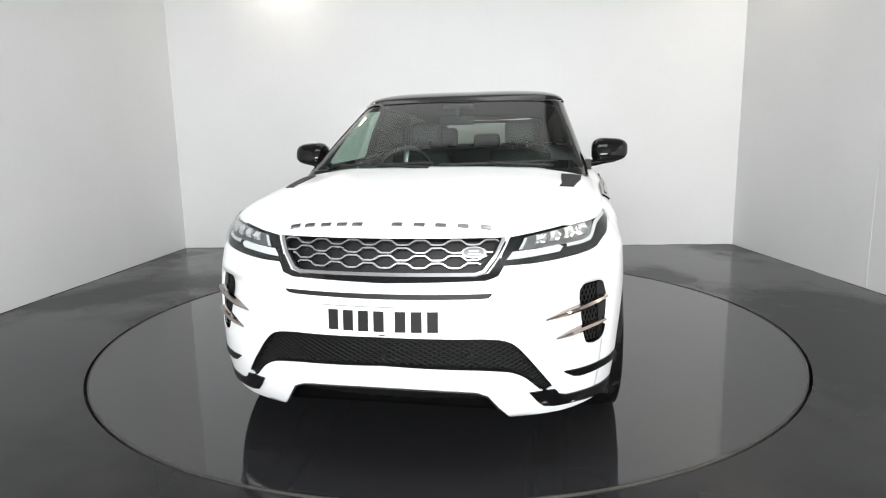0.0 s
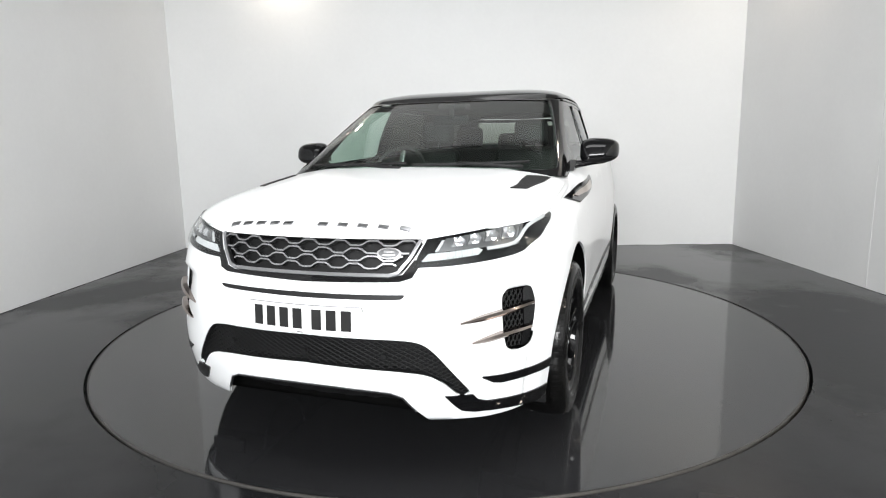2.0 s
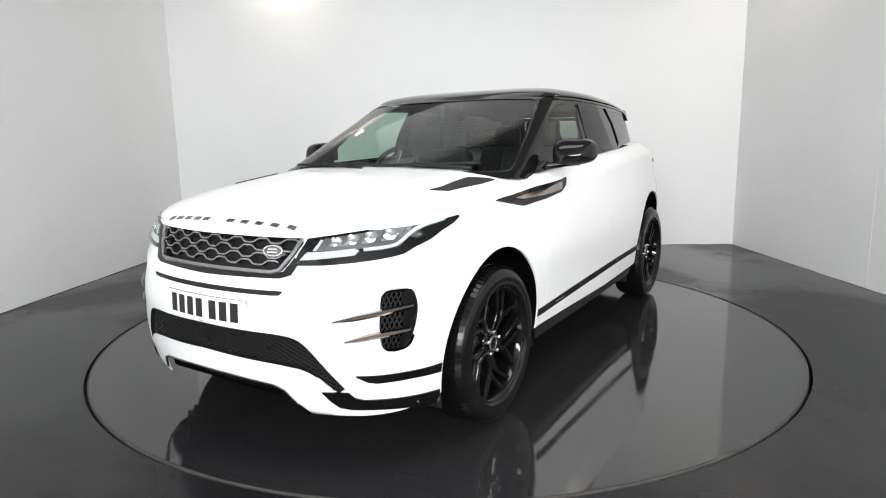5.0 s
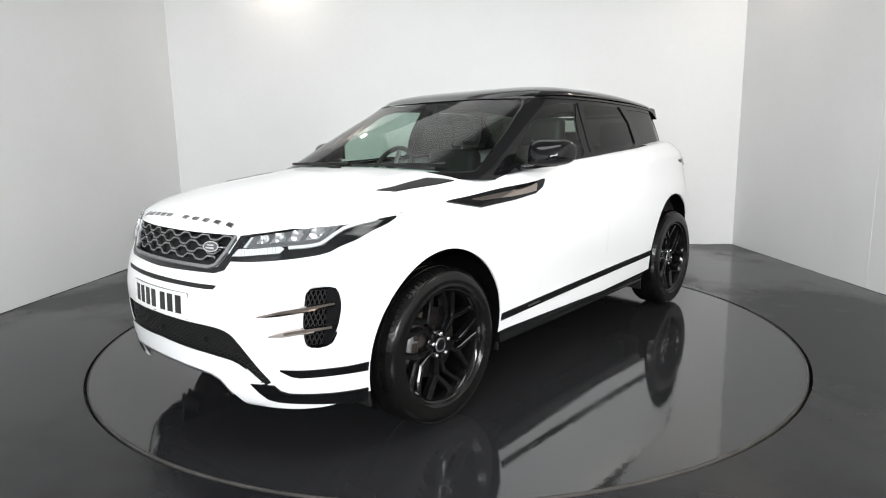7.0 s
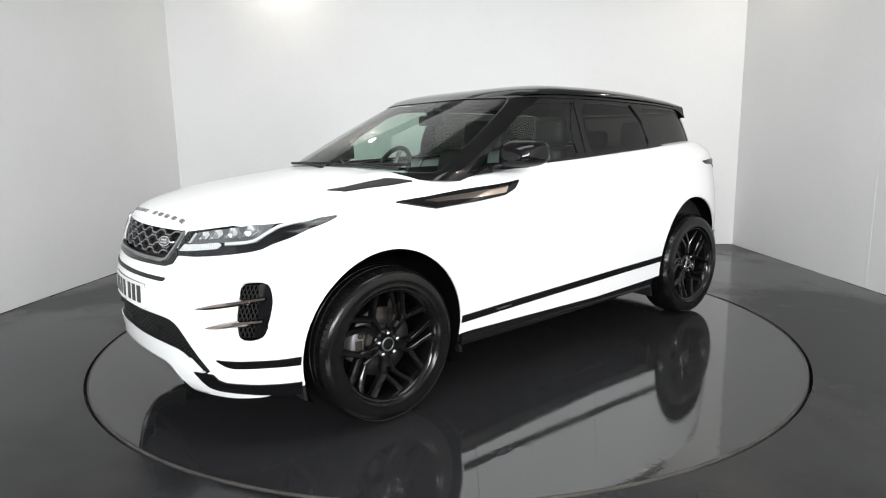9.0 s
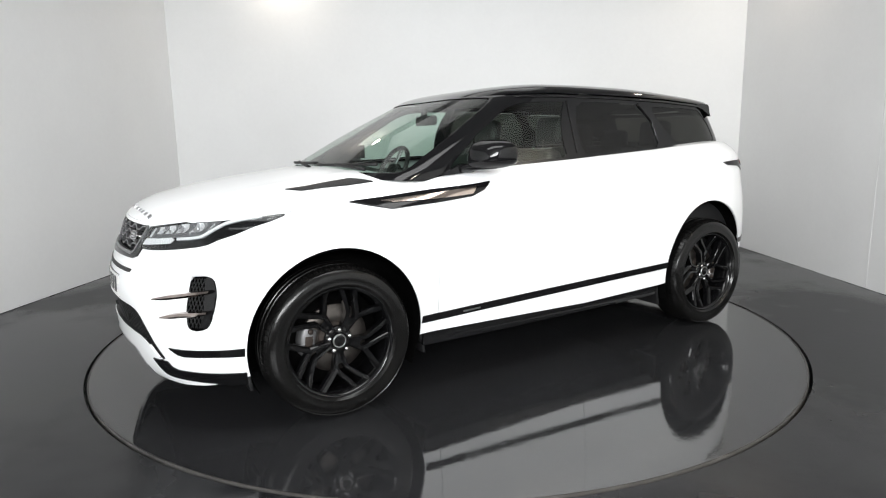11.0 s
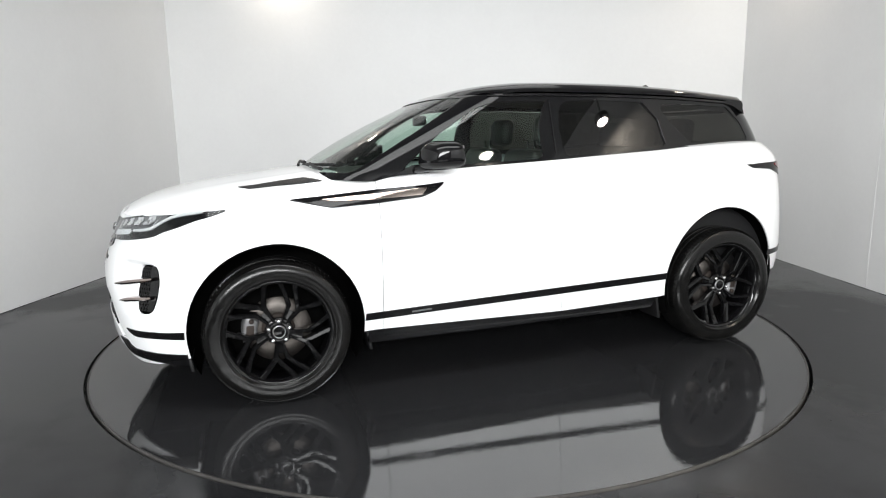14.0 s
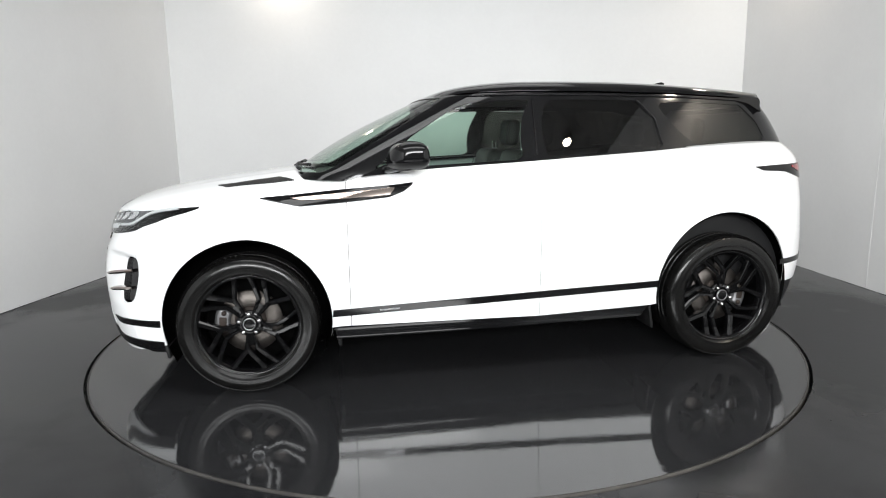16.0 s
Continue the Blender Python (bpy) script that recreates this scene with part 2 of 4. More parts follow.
for wa, wb, inn in ((BW[0], BW[1], (0, -1)), (BW[0], (LX, BACK), (1, 0)), (BW[1], (RX, BACK), (-1, 0))):
    bm = bmesh.new()
    n = 140
    rows = []
    h_ = 0.002
    for k in range(n + 1):
        h_ = min(max(h_ + rng.uniform(-0.0012, 0.0012), 0.0005), 0.004)
        x, y = wa[0] + (wb[0] - wa[0]) * k / n + inn[0] * 0.001, wa[1] + (wb[1] - wa[1]) * k / n + inn[1] * 0.001
        rows.append([bm.verts.new((x, y, 0.0)), bm.verts.new((x + inn[0] * 0.003, y + inn[1] * 0.003, 0.0)), bm.verts.new((x + inn[0] * 0.003, y + inn[1] * 0.003, h_)), bm.verts.new((x, y, h_))])
    for a, b in zip(rows, rows[1:]):
        for k in range(4):
            bm.faces.new((a[k], a[(k + 1) % 4], b[(k + 1) % 4], b[k]))
    tagged(part("paint_edge", bm, M_FLOOR, smooth=False), "uneven floor paint lapped up the foot of the wall", "trim", kind="structure")
TR = 2.294
bm = bmesh.new()
N = 160
inner = [bm.verts.new(((TR + 0.014) * math.cos(2 * math.pi * k / N), (TR + 0.014) * math.sin(2 * math.pi * k / N), 0)) for k in range(N)]
low = [bm.verts.new((v.co.x, v.co.y, -0.12)) for v in inner]
outer = []
for k in range(N):
    a = 2 * math.pi * k / N
    c, s = math.cos(a), math.sin(a)
    t = min((5.2 / abs(c)) if abs(c) > 1e-6 else 1e9, ((4.2 if s > 0 else 12.0) / abs(s)) if abs(s) > 1e-6 else 1e9)
    outer.append(bm.verts.new((c * t, s * t, 0)))
for k in range(N):
    j = (k + 1) % N
    bm.faces.new((inner[k], inner[j], outer[j], outer[k]))
    bm.faces.new((low[k], low[j], inner[j], inner[k]))
bm.faces.new(low)
tagged(part("floor", bm, M_FLOOR, smooth=False), "dark grey gloss-painted concrete floor", "floor", kind="structure")

turntable = tagged(new("turntable"), "round dark grey glossy car turntable flush with the floor", "turntable")
bm2 = bmesh.new()
top = [bm2.verts.new(((TR - 0.012) * math.cos(2 * math.pi * k / 160), (TR - 0.012) * math.sin(2 * math.pi * k / 160), 0)) for k in range(160)]
bot = [bm2.verts.new((v.co.x, v.co.y, -0.06)) for v in top]
bm2.faces.new(top)
for k in range(160):
    bm2.faces.new((top[k], bot[k], bot[(k + 1) % 160], top[(k + 1) % 160]))
part("deck", bm2, M_TURN, turntable, smooth=False)
bm = bmesh.new()
lathe(bm, [(TR - 0.012, -0.05), (TR - 0.012, 0.0015), (TR - 0.004, 0.0015), (TR - 0.002, -0.05)], 160, pose(0, 0, 0, 90))
part("edge_rim", bm, M_EDGE, turntable, "worn bare steel rim of the turntable")

# added fill panels overhead, then the ceiling spot lamps
for bx, by, sx, sy, wt in BOXES:
    f = tagged(new("ceiling_light"), "large white framed ceiling light panel, lit", "ceiling light", group="ceiling lights")
    f.location = (bx, by, CEIL)
    bm = bmesh.new()
    for s in (-1, 1):
        box(bm, s * sx / 2 - 0.02, s * sx / 2 + 0.02, -sy / 2, sy / 2, -0.08, 0)
        box(bm, -sx / 2 + 0.02, sx / 2 - 0.02, s * (sy / 2 - 0.02) - 0.02, s * (sy / 2 - 0.02) + 0.02, -0.08, 0)
    part("frame", bm, M_CEIL, f)
    part("diffuser", boxm(-sx / 2 + 0.02, sx / 2 - 0.02, -sy / 2 + 0.03, sy / 2 - 0.03, -0.06, -0.04), M_LIGHT, f)
for sx, sy, sz, wt, hood in SPOTS:
    f = tagged(new("spot_lamp"), "small round white spot lamp, lit", "spot lamp", group="spot lamps")
    f.location = (sx, sy, sz)
    bm = bmesh.new()
    lathe(bm, [(0.10, -0.0), (0.10, -hood), (0.113, -hood), (0.113, 0.0)], 40, pose(0, 0, 0, -90))
    part("ring", bm, M_CEIL, f)
    bm = bmesh.new()
    tube(bm, [(0, 0, -0.02), (0, 0, CEIL - sz + 0.01)], 0.012, 10)
    part("stem", bm, M_CEIL, f)

# ---- car: body surface ----
car = tagged(new("car"), "white compact SUV with black roof, standing on the turntable", "car")
XF0, XR0 = 1.30, -1.20
FC = 0.56
FCZ = [(0.42, 0.50), (0.65, FC)]
WB = [(0.15, 0.885), (0.25, 0.905), (0.35, 0.92), (0.45, 0.932), (0.6, 0.946), (0.75, 0.948), (0.9, 0.935), (1.0, 0.917), (1.1, 0.897), (1.2, 0.88), (1.3, 0.86)]
XF = [(0.15, 2.11), (0.25, 2.18), (0.33, 2.21), (0.42, 2.225), (0.55, 2.235), (0.65, 2.235), (0.75, 2.21), (0.82, 2.178), (0.9, 2.15), (0.96, 2.12), (1.02, 2.07)]
XR = [(0.15, -2.06), (0.3, -2.15), (0.5, -2.20), (0.8, -2.19), (1.0, -2.18), (1.15, -2.16), (1.26, -2.09)]
ZE = [(-2.2, 1.255), (-1.694, 1.263), (-1.2, 1.243), (-0.947, 1.225), (-0.277, 1.189), (0.356, 1.161), (0.55, 1.148), (0.70, 1.130), (0.85, 1.090), (0.95, 1.068), (1.05, 1.052), (1.229, 1.03), (1.4, 1.01), (1.546, 0.993), (1.75, 0.972), (1.95, 0.957), (2.2, 0.952)]


def taper(x):
    return 1 - 0.032 * max(0.0, (-0.75 - x) / 0.9) ** 2


def width(x, z):
    zt = smooth_ip(x, ZE)
    w = smooth_ip(z, WB) * taper(max(x, -1.75))
    k = min(max((1.05 - x) / 0.4, 0), 1)
    k = k * k * (3 - 2 * k)
    amt, rng = 0.055 + 0.03 * k, 0.11
    d = max(0.0, 1 - max(zt - z, 0) / rng)
    # soft crease of the shoulder and hollow of the doors
    door = math.exp(-((x - 0.0) / 0.75) ** 4)
    return w - amt * d**2 - 0.012 * door * math.exp(-((z - 0.55) / 0.16) ** 2)


def nip(q, z):
    """Drawing-in of the shoulder over the headlamps, q 0 at the wing and 1 at the nose."""
    return 1 - 0.043 * min(max((z - 0.84) / 0.11, 0), 1) * min(q / 0.28, 1, max(1 - q, 0) / 0.25)


def contour(t, z):
    """Half contour: t 0..1 front, 1..2 side, 2..3 rear."""
    if t <= 1:
        a = t * math.pi / 2
        q = max(math.cos(a), 0) ** ip(z, FCZ)
        return XF0 + (smooth_ip(z, XF) - XF0) * q, width(XF0, z) * math.sin(a) * nip(q, z)
    if t <= 2:
        x = XF0 + (XR0 - XF0) * (t - 1)
        return x, width(x, z)
    a = (3 - t) * math.pi / 2
    x = XR0 + (smooth_ip(z, XR) - XR0) * max(math.cos(a), 0) ** 0.42
    return x, width(x, z) * math.sin(a)


ts = np.concatenate([1 - (1 - np.linspace(0, 1, 400)) ** 2, np.linspace(1, 2, 60)[1:], 2 + np.linspace(0, 1, 400)[1:] ** 2])
cs = np.array([contour(t, 0.65) for t in ts])
arc = np.concatenate([[0], np.cumsum(np.hypot(*np.diff(cs, axis=0).T))])
SMAX = float(arc[-1])


def dent(s, z):
    """Depth of the scooped channel that leads into the air slot."""
    if not 0.47 < z < 0.78:
        return 0.0
    s0, s1, s2 = s_y(0.59, 0.65), s_y(0.757, 0.65), s_y(0.866, 0.65)
    a = min(max((abs(s) - s0) / (s1 - s0), 0), 1) * min(max((s2 + 0.015 - abs(s)) / (s2 - s1), 0), 1)
    return 0.032 * a * min(max((0.766 - z) / 0.022, 0), 1) * min(max((z - 0.49) / 0.20, 0), 1)


def surf(s, z, off=0.0):
    t = float(np.interp(abs(s), arc, ts))
    x, y = contour(t, z)
    sg = 1 if s >= 0 else -1
    off -= dent(s, z)
    if not off:
        return Vector((x, sg * y, z))
    e = 0.004
    p = Vector((x, y, z))
    xa, ya = contour(float(np.interp(min(abs(s) + e, SMAX), arc, ts)), z)
    xb, yb = contour(float(np.interp(max(abs(s) - e, 0), arc, ts)), z)
    xz, yz = contour(t, z + e)
    if abs(s) < 1e-6:
        xb, yb = xa, -ya
    n = Vector((xa - xb, ya - yb, 0)).cross(Vector((xz - x, yz - y, e))).normalized()
    if n.dot(Vector((x, y, 0))) < 0:
        n = -n
    p += n * off
    return Vector((p.x, sg * p.y, p.z))


def s_y(y, z, rear=False):
    """Arc place of a front point at half-width y."""
    w = width(XF0, z)
    a = math.asin(max(-1, min(1, abs(y) / w))) / (math.pi / 2)
    return math.copysign(float(np.interp(3 - a if rear else a, ts, arc)), y)


def s_x(x, z, side=1):
    """Arc place of a side point at length x."""
    if x > XF0:
        c = min((x - XF0) / (smooth_ip(z, XF) - XF0), 1) ** (1 / ip(z, FCZ))
        t = math.acos(c) / (math.pi / 2)
    elif x >= XR0:
        t = 1 + (XF0 - x) / (XF0 - XR0)
    else:
        c = min((x - XR0) / (smooth_ip(z, XR) - XR0), 1) ** (1 / 0.42)
        t = 3 - math.acos(c) / (math.pi / 2)
    return side * float(np.interp(t, ts, arc))


def fy(pts):
    return [(s_y(y, z), z) for y, z in pts]


def fx(pts, side=1):
    return [(s_x(x, z, side), z) for x, z in pts]


def ztop(s):
    t = float(np.interp(abs(s), arc, ts))
    z = 0.97 if t < 1 else 1.1
    for _ in range(3):
        z = smooth_ip(contour(t, z)[0], ZE)
    return z


def patch(name, poly, fun, material, parent, off=0.004, depth=0.006, h=0.012, label="", smooth=True):
    """A skin of even thickness that follows a surface fun(a, b, off) inside a polygon of (a, b)."""
    xs, ys = [p[0] for p in poly], [p[1] for p in poly]
    na, nb = max(2, round((max(xs) - min(xs)) / h)), max(2, round((max(ys) - min(ys)) / h))
    if na * nb > 14000:
        na, nb = int(na * 0.6), int(nb * 0.6)
    da, db = (max(xs) - min(xs)) / na, (max(ys) - min(ys)) / nb
    g = {}
    for i in range(-1, na + 2):
        for j in range(-1, nb + 2):
            g[i, j] = (min(xs) + i * da, min(ys) + j * db)
    ins = {k: inside(p, poly) for k, p in g.items()}
    faces, used = [], set()
    for i in range(-1, na + 1):
        for j in range(-1, nb + 1):
            q = [(i, j), (i + 1, j), (i + 1, j + 1), (i, j + 1)]
            if any(ins[k] for k in q):
                faces.append(q)
                used.update(q)
    pos = {}
    for k in used:
        pos[k] = g[k] if ins[k] else nearest(g[k], poly)[0]
    rim = [k for k in used if not ins[k]]
    for c in poly:
        if rim:
            k = min(rim, key=lambda k: (pos[k][0] - c[0]) ** 2 + (pos[k][1] - c[1]) ** 2)
            if math.hypot(pos[k][0] - c[0], pos[k][1] - c[1]) < h * 0.8:
                pos[k] = c
    bm = bmesh.new()
    vs = {k: bm.verts.new(fun(pos[k][0], pos[k][1], off)) for k in used}
    for q in faces:
        bm.faces.new([vs[k] for k in q])
    if depth:
        lo = {}
        inv = {v: k for k, v in vs.items()}
        edges = [e for e in bm.edges if len(e.link_faces) == 1]
        for e in edges:
            a, b = e.verts
            for v in (a, b):
                if v not in lo:
                    k = inv[v]
                    lo[v] = bm.verts.new(fun(pos[k][0], pos[k][1], off - depth))
            bm.faces.new((a, b, lo[b], lo[a]))
    return part(name, bm, material, parent, label, smooth, angle=50)


# openings of the lower body, as polygons of (arc, height)
def arch(cx, cz, r, side):
    return [(s_x(cx + r * math.cos(a), cz + r * math.sin(a) * 1.02, side), cz + r * math.sin(a) * 1.02) for a in np.linspace(0, 2 * math.pi, 65)[:-1]]


ARCHF, ARCHR = (1.340, 0.385, 0.434), (-1.380, 0.425, 0.437)
GRILLE = [(-0.47, 0.94), (0.47, 0.94), (0.43, 0.87), (0.385, 0.808), (0.33, 0.797), (-0.33, 0.797), (-0.385, 0.808), (-0.43, 0.87)]
INTAKE = [(0.0, 0.578), (0.38, 0.572), (0.446, 0.566), (0.488, 0.550), (0.527, 0.510), (0.645, 0.345), (0.60, 0.335), (0.581, 0.356), (0.528, 0.411), (0.477, 0.433), (0.365, 0.445), (0.0, 0.460)]
INTAKE = INTAKE + [(-y, z) for y, z in reversed(INTAKE[1:-1])]
SKID = [(0.0, 0.372), (0.225, 0.365), (0.349, 0.356), (0.392, 0.338), (0.435, 0.275), (0.48, 0.215), (0.48, 0.1)]
SKID = SKID + [(-y, z) for y, z in reversed(SKID[1:])]


def slot(side):
    return [(s_y(side * y, z), z) for y, z in rounded([(0.758, 0.742), (0.848, 0.750), (0.863, 0.683), (0.858, 0.595), (0.836, 0.506), (0.764, 0.499), (0.757, 0.58)], 0.030)]


HOLES = [arch(*ARCHF, 1), arch(*ARCHF, -1), arch(*ARCHR, 1), arch(*ARCHR, -1), rounded(fy(GRILLE), 0.02), rounded(fy(INTAKE), 0.03), rounded(fy(SKID), 0.03), slot(1), slot(-1)]

SEAMS = [(0.807, "wing"), (-0.243, "front_door")]


def zbot(s):
    x, y, z = surf(s, 0.4)
    return ip(x, [(-2.3, 0.43), (-1.75, 0.42), (-0.9, 0.345), (-0.24, 0.322), (0.85, 0.335), (1.75, 0.285), (1.86, 0.262), (1.95, 0.238), (2.05, 0.225), (2.3, 0.225)])


cols = list(np.linspace(0, s_x(1.62, 0.65), 62)) + list(np.linspace(s_x(1.62, 0.65), s_x(-1.75, 0.65), 190)[1:]) + list(np.linspace(s_x(-1.75, 0.65), SMAX, 40)[1:])
for sx_, nm in SEAMS:
    sv = s_x(sx_, 0.65)
    k = min(range(len(cols)), key=lambda k: abs(cols[k] - sv))
    cols[k] = sv - 0.0017
    cols.insert(k + 1, sv + 0.0017)
ROWS = 52


def shell():
    n = len(cols)
    groups = {}
    for side in (1, -1):
        polys = [p for p in HOLES if np.mean([q[0] for q in p]) * side > -0.05]
        boxes = [(min(q[0] for q in p), max(q[0] for q in p), min(q[1] for q in p), max(q[1] for q in p)) for p in polys]
        dom, cut = {}, {}
        for i, s in enumerate(cols):
            zb, zt = zbot(s), ztop(s)
            for j in range(ROWS + 1):
                d = (side * s, zb + (zt - zb) * j / ROWS)
                c = None
                for p, (a0, a1, b0, b1) in zip(polys, boxes):
                    if a0 <= d[0] <= a1 and b0 <= d[1] <= b1 and inside(d, p):
                        c = p
                        break
                dom[i, j], cut[i, j] = d, c
        snapped = {}
        for i in range(n - 1):
            for j in range(ROWS):
                q = [(i, j), (i + 1, j), (i + 1, j + 1), (i, j + 1)]
                if all(cut[k] is not None for k in q):
                    continue
                sm = (cols[i] + cols[i + 1]) / 2
                if cols[i + 1] - cols[i] < 0.004:
                    name = "seam_gap"
                else:
                    name = "body"
                    x = surf(sm, 0.65).x
                    if -0.243 < x < 0.807:
                        name = "front_door"
                    elif -1.03 < x <= -0.243:
                        name = "rear_door"
                    elif x <= -1.03:
                        name = "rear_quarter"
                    elif x < 1.9:
                        name = "front_wing"
                    else:
                        name = "front_bumper"
                groups.setdefault(name if name in ("front_bumper",) else ((name, side) if name != "seam_gap" else (name, side, i)), []).append([(side, k) for k in q])
                for k in q:
                    if cut[k] is not None and (side, k) not in snapped:
                        snapped[side, k] = nearest(dom[k], cut[k])[0]
        for k, d in dom.items():
            snapped.setdefault((side, k), d)
        yield_pts.update(snapped)
    return groups


yield_pts = {}
groups = shell()
for name, quads in groups.items():
    if isinstance(name, tuple) and name[0] == "seam_gap":
        off, material, nm = -0.006, M_SATIN, "door_seam"
    else:
        off, material, nm = 0.0, M_WHITE, name[0] if isinstance(name, tuple) else name
    bm = bmesh.new()
    vs = {}
    for q in quads:
        f = []
        for sd, k in q:
            key = (sd if k[0] else 1, k)
            if key not in vs:
                a, b = yield_pts[sd, k]
                p = surf(a, b, off)
                if k[0] == 0:
                    p.y = 0 if abs(p.y) < 0.02 else p.y
                vs[key] = bm.verts.new(p)
            f.append(vs[key])
        if len(set(f)) == 4:
            bm.faces.new(f)
    # return flanges turn the open edges inwards
    edges = [e for e in bm.edges if len(e.link_faces) == 1]
    lo = {}
    for e in edges:
        a, b = e.verts
        for v in (a, b):
            if v not in lo:
                c = v.co
                d = Vector((c.x * 0.35 if abs(c.x) > 1.9 else 0, c.y, 0)).normalized()
                if abs(c.x) > 1.9:
                    d = Vector((c.x, c.y * 0.8, 0)).normalized()
                lo[v] = bm.verts.new(c - d * 0.012)
        bm.faces.new((a, b, lo[b], lo[a]))
    part(nm, bm, material, car, angle=60)

# ---- bonnet ----
ZC = [(0.8, 1.140), (0.92, 1.160), (1.04, 1.170), (1.2, 1.153), (1.38, 1.132), (1.56, 1.110), (1.73, 1.085), (1.9, 1.055), (2.0, 1.03), (2.12, 0.985)]


def hood_z(x, y, off=0.0):
    xr = (smooth_ip(0.955, XF) - XF0)
    w = width(min(x, XF0), smooth_ip(x, ZE)) * nip(min(max(x - XF0, 0) / xr, 1), 1.0)
    g = min((max(x - XF0, 0) / xr) ** (2 / FC) + (y / w) ** 2, 1)
    zc = smooth_ip(x, ZC) - 0.035 * (y / 0.85) ** 2 + 0.004 * math.exp(-((abs(y) - 0.52) / 0.08) ** 2) * min(max((1.9 - x) / 0.4, 0), 1)
    ze = smooth_ip(x, ZE)
    return zc - (zc - ze) * (1 - math.sqrt(max(1 - g**3.2, 0))) + off


def hood_rear(y):
    return 1.055 - 0.262 * (abs(y) / 0.85) ** 3


bm = bmesh.new()
edge_s = np.concatenate([np.linspace(0, s_x(1.6, 0.97), 50), np.linspace(s_x(1.6, 0.97), s_x(XF0, 0.97), 14)[1:]])
edge = [surf(s, ztop(s)) for s in edge_s]
bl = [(-p.y, p) for p in reversed(edge[1:])] + [(p.y, p) for p in edge]
grid = []
for y, p in bl:
    col = []
    xe = p.x - 0.002
    for r in np.linspace(0, 1, 44):
        r = 1 - (1 - r) ** 1.6
        x = hood_rear(y) + (xe - hood_rear(y)) * r
        k = 1.0 if x > XF0 else width(x, smooth_ip(x, ZE)) / width(XF0, smooth_ip(XF0, ZE))
        col.append(bm.verts.new((x, y * 0.9992 * k, hood_z(x, y * k) - 0.0008)))
    a = col[-1].co
    col.append(bm.verts.new((a.x - 0.012, a.y * 0.99, a.z - 0.012)))
    grid.append(col)
for a, b in zip(grid, grid[1:]):
    for i in range(len(a) - 1):
        bm.faces.new((a[i], a[i + 1], b[i + 1], b[i]))
part("bonnet", bm, M_WHITE, car)


# ---- greenhouse ----
GX0, GR0 = 0.55, -1.35


def gw(x, z):
    y = 0.812 - 0.125 * max((z - 1.15) / 0.375, -0.2) ** 1.0 if z > 1.15 else 0.812 + (1.15 - z) * 0.15
    return y * (1 - 0.19 * (max(0.0, -0.35 - x) / 1.5) ** 1.7)


def gxw(z):
    return 1.045 - (z - 1.18) * 1.88


GXR = [(1.1, -2.17), (1.25, -2.17), (1.4, -2.075), (1.5, -1.98), (1.56, -1.93)]


def gcontour(t, z):
    xw = gxw(z)
    x0 = xw - 0.5
    if t <= 1:
        a = t * math.pi / 2
        sn = math.sin(a) ** (2 / 3.0)
        bulge = 0.065 * math.sin(math.pi * min(max((z - 1.13) / 0.44, 0), 1)) * (1 - sn**2)
        return x0 + (xw - x0) * max(1 - sn**3, 0) ** 0.2 + bulge, gw(x0, z) * sn
    xr0 = -1.45
    if t <= 2:
        x = x0 + (xr0 - x0) * (t - 1)
        return x, gw(x, z)
    a = (3 - t) * math.pi / 2
    x = xr0 + (smooth_ip(z, GXR) - xr0) * max(math.cos(a), 0) ** 0.5
    return x, gw(x, z) * math.sin(a)


gts = np.concatenate([1 - (1 - np.linspace(0, 1, 500)) ** 2.5, np.linspace(1, 2, 80)[1:], 2 + np.linspace(0, 1, 400)[1:] ** 2])
gcs = np.array([gcontour(t, 1.35) for t in gts])
garc = np.concatenate([[0], np.cumsum(np.hypot(*np.diff(gcs, axis=0).T))])
GMAX = float(garc[-1])


def gsurf(s, z, off=0.0):
    t = float(np.interp(abs(s), garc, gts))
    x, y = gcontour(t, z)
    e = 0.004
    xa, ya = gcontour(float(np.interp(min(abs(s) + e, GMAX), garc, gts)), z)
    xb, yb = gcontour(float(np.interp(max(abs(s) - e, 0), garc, gts)), z)
    if abs(s) < e:
        xb, yb = xa, -ya
    xz, yz = gcontour(t, z + e)
    n = Vector((xa - xb, ya - yb, 0)).cross(Vector((xz - x, yz - y, e))).normalized()
    if n.dot(Vector((x + 0.4, y, 0))) < 0:
        n = -n
    p = Vector((x, y, z)) + n * off
    return Vector((p.x, p.y if s >= 0 else -p.y, p.z))


def gs_y(y, z, rear=False):
    r = abs(y) / gw(gxw(z) - 0.5 if not rear else -1.9, z)
    a = math.asin(min(r, 1) ** 1.5) if not rear else math.asin(min(r, 1))
    a /= math.pi / 2
    return math.copysign(float(np.interp(3 - a if rear else a, gts, garc)), y)


def gs_x(x, z, side=1):
    xs = [gcontour(t, z)[0] for t in gts]
    return side * float(np.interp(-x, -np.array(xs), garc))


GTOP = [(-1.9, 1.50), (-1.6, 1.532), (-1.2, 1.552), (-0.6, 1.565), (-0.2, 1.568), (0.1, 1.562), (0.4, 1.555)]
GBOT = [(-2.1, 1.235), (-1.694, 1.243), (-1.2, 1.223), (-0.947, 1.205), (-0.277, 1.169), (0.356, 1.141), (0.6, 1.125), (0.75, 1.10), (1.1, 1.12)]


def gz(s, table):
    z = 1.5
    for _ in range(4):
        z = ip(gsurf(s, z).x, table)
    return z


def gx(pts, side=1):
    return [(gs_x(x, z, side), z) for x, z in pts]


